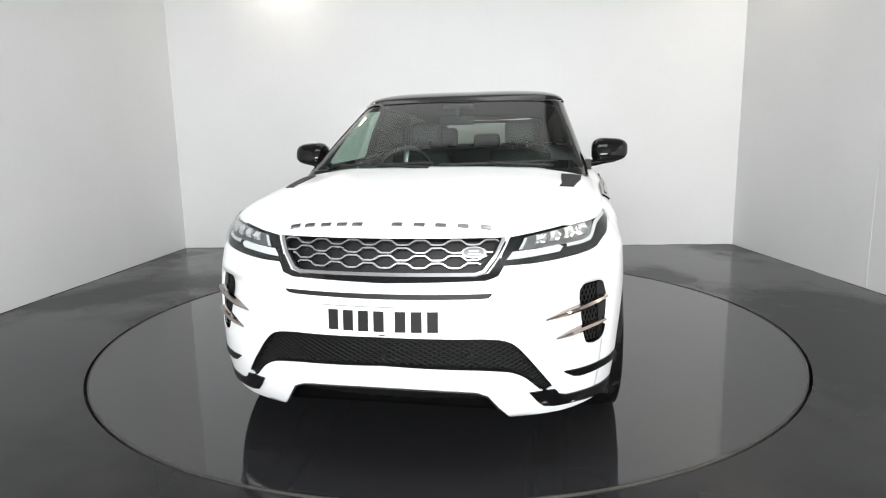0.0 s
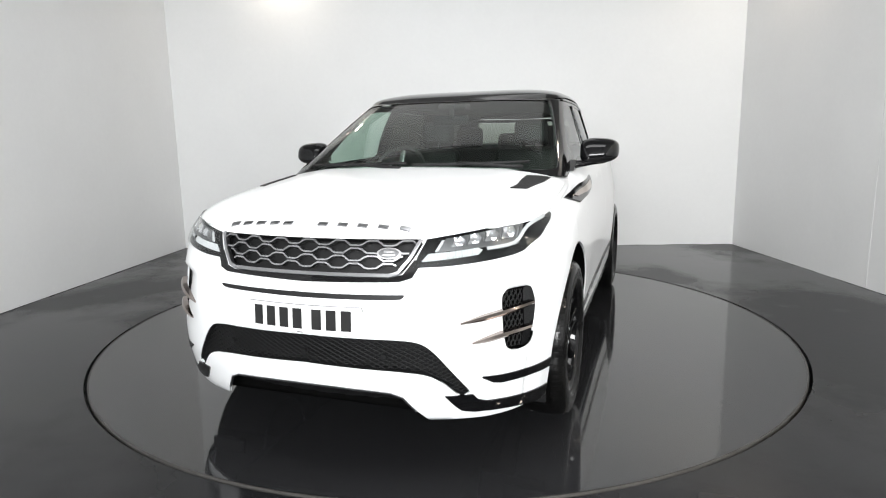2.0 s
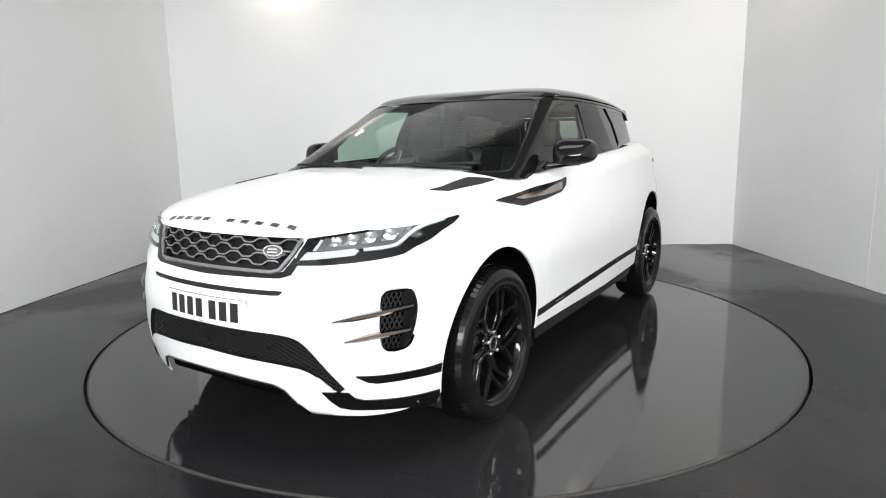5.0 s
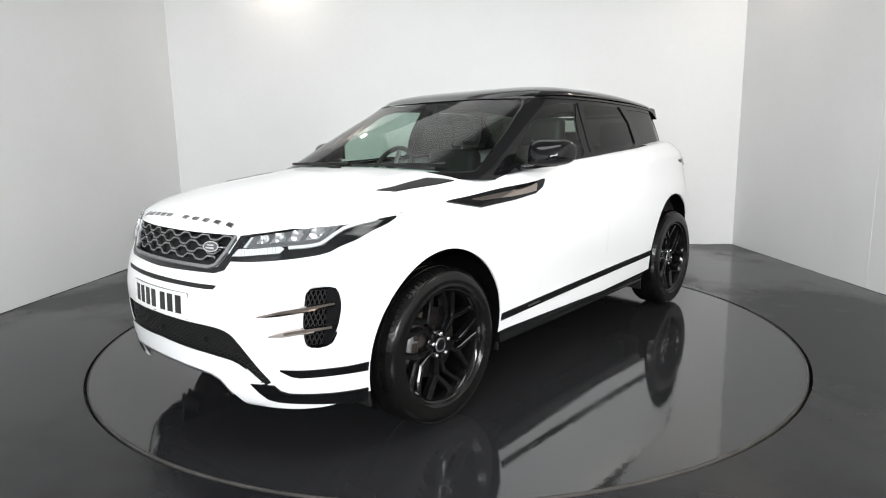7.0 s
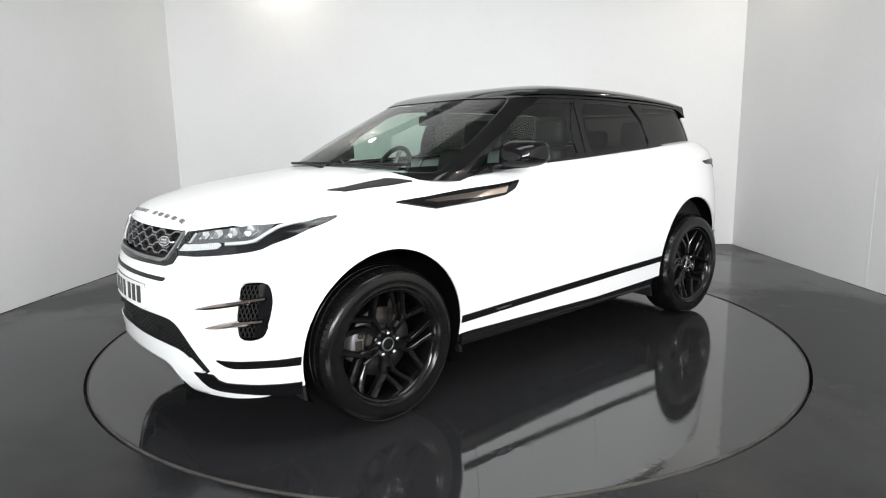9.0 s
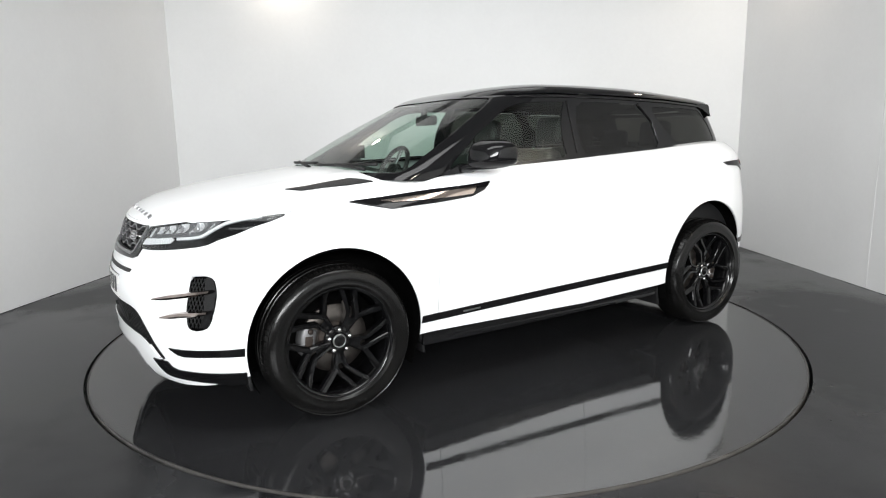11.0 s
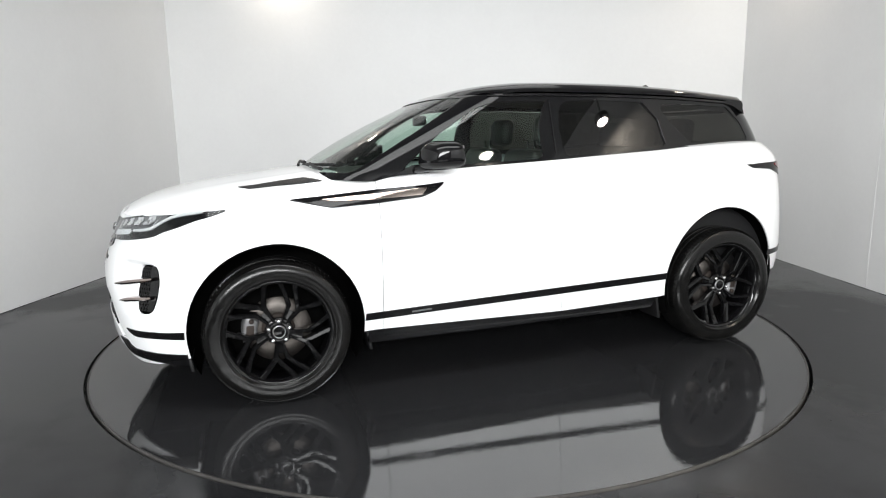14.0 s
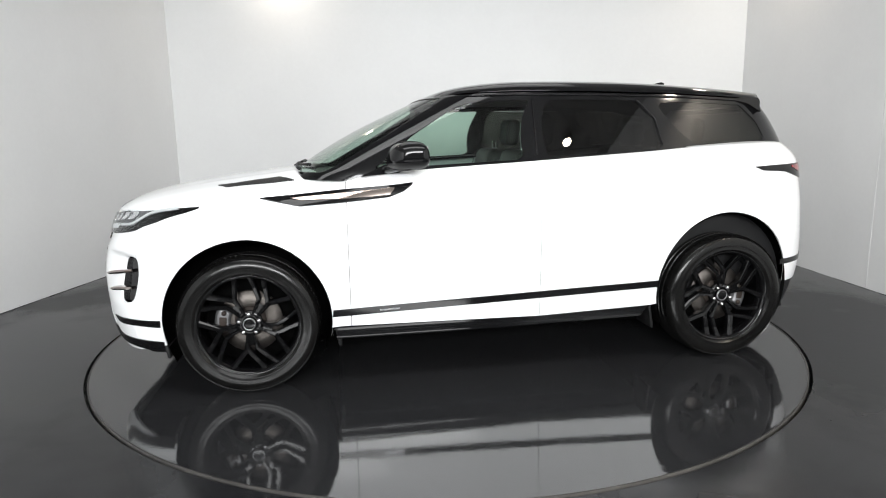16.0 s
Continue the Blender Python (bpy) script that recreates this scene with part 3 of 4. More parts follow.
WIN1 = [(0.655, 1.163), (0.44, 1.335), (0.20, 1.482), (0.10, 1.512), (-0.05, 1.522), (-0.245, 1.524), (-0.19, 1.195)]
WIN2 = [(-0.335, 1.206), (-0.345, 1.524), (-0.62, 1.526), (-0.90, 1.518), (-1.01, 1.41), (-1.045, 1.240)]
WIN3 = [(-1.27, 1.258), (-1.03, 1.505), (-1.25, 1.508), (-1.62, 1.492), (-1.74, 1.39), (-1.80, 1.277)]
SCREEN = [(f * gw(gxw(z) - 0.5, z), z) for f, z in ((0.0, 1.15), (0.5, 1.15), (0.965, 1.15), (0.965, 1.20), (0.955, 1.36), (0.93, 1.50), (0.90, 1.545), (0.5, 1.553), (0.0, 1.553))]
SCREEN = [(gs_y(y, z), z) for y, z in SCREEN]
SCREEN = SCREEN + [(-y, z) for y, z in reversed(SCREEN[1:-1])]
RWIN = [(GMAX + 0.02, 1.27)] + [(gs_y(y, z, True), z) for y, z in [(0.50, 1.27), (0.46, 1.47)]] + [(GMAX + 0.02, 1.47)]
GH = [rounded(SCREEN, 0.03)] + [rounded(gx(w, sd), 0.015) for w in (WIN1, WIN2, WIN3) for sd in (1, -1)]
GH += [rounded(RWIN, 0.02), rounded([(-s, z) for s, z in RWIN], 0.02)]
gcols = list(np.linspace(0, gs_x(0.45, 1.35), 60)) + list(np.linspace(gs_x(0.45, 1.35), gs_x(-1.6, 1.35), 120)[1:]) + list(np.linspace(gs_x(-1.6, 1.35), GMAX, 36)[1:])
GROWS = 30
bm = bmesh.new()
for side in (1, -1):
    polys = [p for p in GH if np.mean([q[0] for q in p]) * side > -0.05]
    dom, cut, vs = {}, {}, {}
    for i, s in enumerate(gcols):
        zb, zt = gz(s, GBOT), gz(s, GTOP)
        for j in range(GROWS + 1):
            d = (side * s, zb + (zt - zb) * j / GROWS)
            dom[i, j], cut[i, j] = d, next((p for p in polys if inside(d, p)), None)
    for i in range(len(gcols) - 1):
        for j in range(GROWS):
            q = [(i, j), (i + 1, j), (i + 1, j + 1), (i, j + 1)]
            if all(cut[k] is not None for k in q):
                continue
            for k in q:
                if k not in vs:
                    d = nearest(dom[k], cut[k])[0] if cut[k] is not None else dom[k]
                    vs[k] = bm.verts.new(gsurf(d[0], d[1]))
            bm.faces.new([vs[k] for k in q])
bmesh.ops.remove_doubles(bm, verts=bm.verts, dist=0.0004)
edges = [e for e in bm.edges if len(e.link_faces) == 1]
lo = {}
for e in edges:
    a, b = e.verts
    for v in (a, b):
        if v not in lo:
            d = Vector((v.co.x + 0.4, v.co.y * 2.2, 0)).normalized()
            lo[v] = bm.verts.new(v.co - d * 0.02)
    bm.faces.new((a, b, lo[b], lo[a]))
part("window_surround", bm, M_BLACK, car, "gloss black pillars round the windows", angle=60)


def gfun(s, z, off):
    return gsurf(s, z, off)


part_glass = patch("windscreen", GH[0], gfun, M_SCREEN, car, -0.004, 0, 0.03)
for i, (nm, m_) in enumerate((("front_window", M_GLASS), ("rear_window", M_PRIV), ("quarter_window", M_PRIV))):
    for j in range(2):
        patch(nm, GH[1 + 2 * i + j], gfun, m_, car, -0.003, 0, 0.025)
for j in (7, 8):
    patch("tailgate_window", GH[j], gfun, M_TAIL, car, -0.003, 0, 0.03)

for sd in (1, -1):
    for nm, line in (("window_trim", [(-0.905, 1.524), (-1.015, 1.412), (-1.052, 1.236)]), ("window_trim", [(-0.262, 1.530), (-0.262, 1.40), (-0.262, 1.19)])):
        bm = bmesh.new()
        pts = []
        for (x0, z0), (x1, z1) in zip(line, line[1:]):
            pts += [gsurf(gs_x(x0 + (x1 - x0) * q, z0 + (z1 - z0) * q, sd), z0 + (z1 - z0) * q, 0.002) for q in np.linspace(0, 1, 8)[:-1]]
        tube(bm, pts, 0.005, 6)
        part(nm, bm, M_BLACK, car)
    bm = bmesh.new()
    tube(bm, [gsurf(gs_x(x, ip(x, GTOP) - 0.012, sd), ip(x, GTOP) - 0.012, 0.003) for x in np.linspace(0.12, -1.72, 40)], 0.006, 6)
    part("roof_trim", bm, M_BLACK, car)

# roof
RC = [(-2.0, 1.56), (-1.84, 1.585), (-1.46, 1.617), (-0.957, 1.647), (-0.55, 1.655), (-0.3, 1.654), (-0.118, 1.648), (0.075, 1.628), (0.2, 1.607), (0.284, 1.585), (0.36, 1.558)]


def roof_z(x, y):
    zt = ip(x, GTOP)
    w = gw(min(x, gxw(1.56) - 0.5), 1.56)
    r = max(x - (gxw(1.56) - 0.5), 0) / 0.5
    g = min(r**5 + (abs(y) / w) ** 3, 1)
    zc = smooth_ip(x, RC)
    return zt + max(zc - zt, 0.0) * math.sqrt(max(1 - g**1.6, 0))


bm = bmesh.new()
es = [gsurf(s, gz(s, GTOP)) for s in list(np.linspace(0, gs_x(-0.12, 1.56), 46))]
bl = [(-p.y, p) for p in reversed(es[1:])] + [(p.y, p) for p in es]
grid = []
for y, p in bl:
    col = []
    for r in np.linspace(0, 1, 60):
        xe = -1.93 + 0.16 * (y / 0.68) ** 2
        x = xe + (p.x - xe) * r
        yy = y * min(1.0, gw(x, 1.56) / gw(-0.2, 1.56))
        col.append(bm.verts.new((x, yy, roof_z(x, yy))))
    a = col[0].co
    col.insert(0, bm.verts.new((a.x + 0.004, a.y * 0.995, a.z - 0.022)))
    col.insert(0, bm.verts.new((a.x + 0.15, a.y * 0.97, a.z - 0.075)))
    grid.append(col)
for a, b in zip(grid, grid[1:]):
    for i in range(len(a) - 1):
        bm.faces.new((a[i], a[i + 1], b[i + 1], b[i]))
part("roof", bm, M_BLACK, car, "gloss black roof panel")

for sd in (1, -1):
    bm = bmesh.new()
    fin = [(-1.56, 1.528), (-1.68, 1.540), (-1.765, 1.536), (-1.775, 1.515), (-1.768, 1.485), (-1.772, 1.450), (-1.745, 1.465), (-1.68, 1.500)]
    rows = [[bm.verts.new((x, sd * (gw(x, z) + o), z)) for x, z in fin] for o in (-0.035, 0.006)]
    for k in range(len(fin)):
        j = (k + 1) % len(fin)
        bm.faces.new((rows[0][k], rows[0][j], rows[1][j], rows[1][k]))
    bm.faces.new(rows[0])
    bm.faces.new(rows[1])
    part("spoiler_fin", bm, M_BLACK, car, "gloss black side fin of the roof spoiler", smooth=False)

# ---- trim on the body skin ----
def sfun(s, z, off):
    return surf(s, z, off)


def hfun(x, y, off):
    return Vector((x, y, hood_z(x, y, off)))


def inset_panel(name, poly, material, depth, label="", h=0.02):
    """A dark wall set back behind an opening, with side walls up to the skin."""
    return patch(name, poly, lambda a, b, o: surf(a, b, o), material, car, -depth, -depth + 0.004, h, label)


def ribbon(poly, w, off0, off1, material, parent, name, label="", closed=True):
    """A bar of width w along a line on the skin."""
    bm = bmesh.new()
    n = len(poly)
    rings = []
    for i in range(n):
        a = Vector(poly[(i - 1) % n] if closed or i else poly[i])
        b = Vector(poly[(i + 1) % n] if closed or i < n - 1 else poly[i])
        d = (b - a).normalized()
        nn = Vector((-d.y, d.x)) * w / 2
        c = Vector(poly[i])
        p, q = c + nn, c - nn
        rings.append([bm.verts.new(surf(p.x, p.y, off0)), bm.verts.new(surf(p.x * 0.8 + c.x * 0.2, p.y * 0.8 + c.y * 0.2, off1)), bm.verts.new(surf(q.x * 0.8 + c.x * 0.2, q.y * 0.8 + c.y * 0.2, off1)), bm.verts.new(surf(q.x, q.y, off0))])
    for i in range(n if closed else n - 1):
        a, b = rings[i], rings[(i + 1) % n]
        for k in range(4):
            bm.faces.new((a[k], a[(k + 1) % 4], b[(k + 1) % 4], b[k]))
    return part(name, bm, material, parent, label, smooth=False)


def mesh_net(poly, step, off, r, slope):
    """A diamond net of thin bars that fills a polygon on the skin."""
    bm = bmesh.new()
    a0, a1 = min(p[0] for p in poly), max(p[0] for p in poly)
    b0, b1 = min(p[1] for p in poly), max(p[1] for p in poly)
    run_s = (b1 - b0) / slope
    k = a0 - run_s
    while k < a1:
        for z0, z1 in ((b0, b1), (b1, b0)):
            n = max(4, int(math.hypot(run_s, b1 - b0) / 0.012))
            run = []
            for i in range(n + 1):
                p = (k + run_s * i / n, z0 + (z1 - z0) * i / n)
                ok = inside(p, poly)
                if ok:
                    run.append(surf(p[0], p[1], off))
                if (not ok or i == n) and len(run) > 1:
                    tube(bm, run, r, 5)
                if not ok:
                    run = []
        k += step
    return bm


for side in (1, -1):
    S = side
    # black strip along the doors, and sill
    patch("door_strip", fx([(0.905, 0.391), (0.9, 0.429), (0.805, 0.432), (-0.243, 0.467), (-0.945, 0.492), (-0.95, 0.454), (-0.243, 0.428), (0.805, 0.394)], S), sfun, M_BLACK, car, 0.005, 0.007, 0.018)
    patch("sill", fx([(0.88, 0.338), (0.89, 0.262), (0.3, 0.262), (-0.86, 0.28), (-0.92, 0.35), (-0.24, 0.325)], S), lambda a, b, o: surf(a, b, o + 0.010 * min(max((0.325 - b) / 0.05, 0), 1) ** 2), M_BLACK, car, -0.012, 0.05, 0.012, "gloss black sill panel")
    patch("door_badge", fx([(0.655, 0.412), (0.655, 0.420), (0.545, 0.424), (0.545, 0.416)], S), sfun, M_GREYM, car, 0.008, 0.004, 0.01, "small plain silver badge")
    # wing vent with copper insert
    v = patch("wing_vent", fx([(1.246, 1.026), (1.088, 1.036), (0.805, 1.060), (0.535, 1.078), (0.445, 1.088), (0.505, 1.046), (0.583, 1.018), (0.821, 0.997), (1.044, 0.984), (1.113, 0.998)], S), sfun, M_BLACK, car, 0.010, 0.012, 0.01, "gloss black wing vent")
    patch("insert", fx([(1.101, 1.020), (0.812, 1.039), (0.545, 1.066), (0.58, 1.031), (0.818, 1.014), (1.03, 1.010)], S), sfun, M_BRONZE, v, 0.014, 0.006, 0.008, "copper coloured insert")
    # tail lamp
    t = patch("tail_lamp", fx([(-1.56, 1.124), (-1.69, 1.130), (-1.95, 1.136), (-2.08, 1.13), (-2.09, 1.04), (-1.96, 1.043), (-1.87, 1.066), (-1.79, 1.089), (-1.62, 1.100)], S), sfun, M_BLACK, car, 0.006, 0.008, 0.015, "smoked tail lamp")
    patch("lens", fx([(-1.83, 1.122), (-1.95, 1.128), (-2.07, 1.122), (-2.07, 1.08), (-1.93, 1.085)], S), sfun, M_RED, t, 0.009, 0.004, 0.015, "red lens")
    patch("rear_strip", fx([(-1.76, 0.535), (-1.76, 0.568), (-2.1, 0.575), (-2.1, 0.545)], S), sfun, M_BLACK, car, 0.005, 0.007, 0.015)
    # front corner strips
    patch("bumper_strip", [(s_y(S * y, z), z) for y, z in ((0.672, 0.414), (0.715, 0.385), (0.741, 0.379), (0.835, 0.383))] + fx([(1.782, 0.380), (1.780, 0.418)], S) + [(s_y(S * y, z), z) for y, z in ((0.86, 0.416), (0.823, 0.416), (0.744, 0.413))], sfun, M_BLACK, car, 0.005, 0.007, 0.01, "gloss black bumper strip")
    patch("lower_band", [(s_y(S * y, z), z) for y, z in ((0.548, 0.340), (0.60, 0.342), (0.646, 0.342), (0.662, 0.318), (0.69, 0.307), (0.763, 0.305))] + fx([(1.775, 0.300), (1.768, 0.242), (1.84, 0.240)], S) + [(s_y(S * y, z), z) for y, z in ((0.82, 0.250), (0.74, 0.258), (0.64, 0.262), (0.60, 0.272), (0.575, 0.30))], sfun, M_BLACK, car, 0.006, 0.009, 0.01, "gloss black lower bumper band")
    # air slot and its blades
    inset_panel("slot_backing", slot(S), M_LINER, 0.035, "black duct behind the air slot", 0.012)
    tagged(part("slot_mesh", mesh_net(slot(S), 0.020, -0.014, 0.0024, 2.0), M_SATIN, car, "black diamond mesh in the air slot"), kind="stuff")
    patch("slot_panel", [(s_y(S * y, z), z) for y, z in rounded([(0.822, 0.742), (0.844, 0.744), (0.857, 0.683), (0.852, 0.60), (0.832, 0.516), (0.812, 0.514), (0.826, 0.61)], 0.01)], sfun, M_BLACK, car, -0.006, 0.02, 0.01, "gloss black cheek of the air slot")
    for tip, mid, end in (((0.610, 0.629), (0.750, 0.658), (0.856, 0.682)), ((0.650, 0.550), (0.750, 0.572), (0.850, 0.588))):
        line = []
        for (y0, z0), (y1, z1) in ((tip, mid), (mid, end)):
            line += [(s_y(S * (y0 + (y1 - y0) * q), z0 + (z1 - z0) * q), z0 + (z1 - z0) * q) for q in np.linspace(0, 1, 9)[:-1]]
        bm = bmesh.new()
        rings = []
        for i, (a, b) in enumerate(line):
            q = i / (len(line) - 1)
            hh = (0.004 + 0.0085 * min(q / 0.30, 1)) * (1 - 0.3 * max(q - 0.7, 0) / 0.3)
            d0 = dent(a, b)
            rings.append([bm.verts.new(surf(a, b + dz * hh, d0 + o * min(0.35 + q * 2, 1))) for dz, o in ((-1.0, -0.012), (-0.8, 0.004), (-0.1, 0.013), (0.75, 0.008), (1.0, -0.012))])
        for a, b in zip(rings, rings[1:]):
            for k in range(5):
                bm.faces.new((a[k], a[(k + 1) % 5], b[(k + 1) % 5], b[k]))
        bm.faces.new(rings[0])
        bm.faces.new(rings[-1])
        part("blade", bm, M_BLADE, car, "polished dark copper blade across the slot", angle=25)
    # headlamp
    hl = new("headlamp")
    hl.parent = car
    tagged(hl, "clear headlamp unit in a black housing")
    HO = [(0.474, 0.938), (0.531, 0.946), (0.646, 0.962), (0.752, 0.979), (0.813, 0.985), "t", (0.812, 0.878), (0.780, 0.868), (0.72, 0.858), (0.629, 0.847), (0.55, 0.840), (0.432, 0.836), (0.445, 0.88)]
    HO = [q for p in HO for q in (fx([(1.73, 0.983), (1.64, 0.988), (1.528, 0.994), (1.61, 0.968), (1.70, 0.945), (1.77, 0.920), (1.84, 0.898)], S) if p == "t" else [(s_y(S * p[0], p[1]), p[1])])]
    SL = lambda pts: [(s_y(S * y, z), z) for y, z in pts]
    patch("housing", HO, sfun, M_BLACK, hl, 0.004, 0.008, 0.009, "gloss black housing")
    patch("bowl", SL([(0.50, 0.890), (0.545, 0.938), (0.65, 0.952), (0.752, 0.969), (0.815, 0.977), (0.80, 0.905), (0.74, 0.892), (0.69, 0.903)]), sfun, M_LAMPD, hl, 0.0055, 0.003, 0.008, "grey inner bowl")
    patch("lower_guide", SL([(0.458, 0.857), (0.482, 0.886), (0.58, 0.893), (0.660, 0.902), (0.676, 0.893), (0.660, 0.877), (0.505, 0.860)]), lambda q, zz, o: surf(q, zz, o + 0.0016 * math.sin(abs(q) * 520)), M_DRL, hl, 0.0075, 0.005, 0.0033, "clear ribbed light guide")
    ribbon(SL([(0.690, 0.897), (0.715, 0.899), (0.74, 0.901), (0.765, 0.904), (0.788, 0.910), (0.803, 0.922)]) + fx([(1.835, 0.945), (1.80, 0.962), (1.74, 0.976), (1.69, 0.982), (1.65, 0.987)], S), 0.013, 0.004, 0.010, M_DRL, hl, "running_light", "white running light", closed=False)
    patch("side_bar", SL([(0.505, 0.893), (0.530, 0.933), (0.540, 0.933), (0.518, 0.893)]), sfun, M_DRL, hl, 0.008, 0.004, 0.006)
    for y, z, ry, rz in ((0.590, 0.925, 0.024, 0.016), (0.648, 0.932, 0.025, 0.018), (0.708, 0.939, 0.026, 0.020), (0.768, 0.945, 0.024, 0.021)):
        dish = SL([(y - ry * 1.05, z - rz), (y - ry * 0.55, z + rz * 0.25), (y - ry * 0.75, z + rz * 0.8), (y + ry * 0.55, z + rz), (y + ry * 1.05, z + rz * 0.1), (y + ry * 0.5, z - rz * 0.85)])
        c_ = s_y(S * y, z)
        patch("reflector", dish, lambda q, zz, o, c_=c_, z=z, rz=rz: surf(q, zz, o - 0.007 * max(1 - abs(q - c_) / 0.028 - ((zz - z) / rz) ** 2, 0)), M_LAMPW, hl, 0.0125, 0.005, 0.005, "bright folded reflector")
        ribbon([(s_y(S * (y + ry + 0.004), z - rz * 0.9), z - rz * 0.9), (s_y(S * (y + ry + 0.012), z + rz * 0.9), z + rz * 0.9)], 0.003, 0.005, 0.0115, M_CHROME, hl, "fin", closed=False)
    lens = patch("lens_cover", HO, sfun, M_LENS, hl, 0.014, 0.0, 0.015, "clear cover lens")
    lens.visible_shadow = False
    # bonnet vent
    bv = [(1.485, 0.655), (1.40, 0.668), (1.28, 0.662), (1.16, 0.664), (1.075, 0.769), (1.20, 0.760), (1.34, 0.735), (1.43, 0.722)]
    patch("bonnet_vent", [(x, S * y) for x, y in bv], hfun, M_SATIN, car, 0.004, 0.007, 0.012, "satin black bonnet vent")
    # door handles, flush
    for x0 in (0.07, -0.72):
        patch("door_handle", rounded(fx([(x0, 1.055 - x0 * 0.03), (x0, 1.077 - x0 * 0.03), (x0 - 0.215, 1.09 - x0 * 0.03), (x0 - 0.215, 1.066 - x0 * 0.03)], S), 0.01), sfun, M_WHITE, car, 0.0015, 0.004, 0.012)
    # wheel arch liners
    for ax, az, ar in (ARCHF, ARCHR):
        bm = bmesh.new()
        rows = []
        for k in range(33):
            a = radians(-28 + 236 * k / 32)
            rr = ar - 0.002
            yo = surf(s_x(ax + rr * math.cos(a), az + rr * math.sin(a), 1), max(az + rr * math.sin(a), 0.26)).y - 0.006
            rows.append([bm.verts.new((ax + rr * math.cos(a) * q, S * yy, az + rr * math.sin(a) * q)) for yy, q in ((yo, 1.0), (0.86, 1.01), (0.60, 1.01), (0.56, 0.9), (0.55, 0.05))])
        for a, b in zip(rows, rows[1:]):
            for k in range(4):
                bm.faces.new((a[k], a[k + 1], b[k + 1], b[k]))
        part("arch_liner", bm, M_LINER, car, "black felt wheel arch liner")
    # mud flaps
    for mx, y1, z0, z1 in ((0.897, 0.885, 0.215, 0.36), (-1.80, 0.84, 0.26, 0.36), (-0.935, 0.86, 0.185, 0.34), (1.772, 0.875, 0.205, 0.275)):
        bm = boxm(mx - 0.012, mx + 0.006, y1 - 0.19, y1, z0, z1, 0.005)
        for v in bm.verts:
            v.co.x -= 0.16 * (z1 - v.co.z)
        bmesh.ops.transform(bm, matrix=Matrix.Scale(S, 4, (0, 1, 0)), verts=bm.verts)
        part("mud_flap", bm, M_SATIN, car)
    # door mirror
    dm = new("door_mirror")
    dm.parent = car
    for nm, m_, lowcut, sc, lb in (("shell", M_BLACK, False, 1.0, "gloss black mirror cap"), ("lower_cap", M_SATIN, True, 0.985, "satin black lower mirror housing")):
        bm = bmesh.new()
        bmesh.ops.create_uvsphere(bm, u_segments=44, v_segments=26, radius=1.0)
        for v in bm.verts:
            x, y, z = v.co
            f = 1 / max((abs(x) ** 2.9 + abs(y) ** 3.4 + abs(z) ** 3.0) ** (1 / 3.1), 1e-6)
            x, y, z = x * f * sc, y * f * sc, z * f * sc
            low = z < -0.42
            v.tag = low
            x = x * 0.125 if x > 0 else x * 0.066
            zz = z * (0.074 - 0.010 * y) + 0.004 * y
            v.co = (0.455 + x * (1 - 0.16 * z) - 0.025 * y, S * (0.955 + y * 0.108), 1.232 + zz)
        bmesh.ops.delete(bm, geom=[f for f in bm.faces if all(v.tag for v in f.verts) != lowcut], context="FACES")
        part(nm, bm, m_, dm, lb)
    bm = bmesh.new()
    rows = [[bm.verts.new((x, S * y, z)) for x, z in ((0.72, 1.128), (0.52, 1.140), (0.50, 1.158), (0.565, 1.185), (0.60, 1.182))] for y in (0.80, 0.838)]
    for k in range(5):
        bm.faces.new((rows[0][k], rows[0][(k + 1) % 5], rows[1][(k + 1) % 5], rows[1][k]))
    bm.faces.new(rows[0])
    bm.faces.new(rows[1])
    part("plinth", bm, M_BLACK, dm, "gloss black foot of the mirror", smooth=False)
    part_b = boxm(0.387, 0.392, 0.872, 1.035, 1.182, 1.282, 0.002)
    bmesh.ops.transform(part_b, matrix=Matrix.Scale(S, 4, (0, 1, 0)), verts=part_b.verts)
    part("mirror_glass", part_b, M_CHROME, dm, "silvered mirror glass")
    bm = bmesh.new()
    tube(bm, [(0.60, S * 0.79, 1.150), (0.575, S * 0.85, 1.160), (0.53, S * 0.92, 1.172), (0.47, S * 0.98, 1.176)], lambda q: 0.030 - 0.006 * q, 12, flat=0.75)
    part("arm", bm, M_BLACK, dm)

# grille
inset_panel("grille_backing", rounded(fy(GRILLE), 0.02), M_SATIN, 0.045, "black grille duct")
gf = new("grille")
gf.parent = car


INNER = [(-0.453, 0.938), (-0.418, 0.872), (-0.376, 0.818), (-0.345, 0.808), (0.345, 0.808), (0.376, 0.818), (0.418, 0.872), (0.453, 0.938)]
fine = []
for (y0, z0), (y1, z1) in zip(INNER, INNER[1:]):
    k = max(1, int(abs(y1 - y0) / 0.04))
    fine += [(y0 + (y1 - y0) * q / k, z0 + (z1 - z0) * q / k) for q in range(k)]
ribbon(fy(fine + [INNER[-1]]), 0.016, -0.01, 0.008, M_GREYM, gf, "frame", "satin silver grille frame", closed=False)
OUT = [(-0.450, 0.838), (-0.43, 0.80), (-0.385, 0.786), (0.0, 0.778), (0.385, 0.786), (0.43, 0.80), (0.450, 0.838), (0.435, 0.868), (0.395, 0.812), (0.345, 0.799), (-0.345, 0.799), (-0.395, 0.812), (-0.435, 0.868)]
patch("lower_trim", fy(OUT), sfun, M_BLACK, gf, 0.006, 0.012, 0.01, "gloss black trim under the grille")
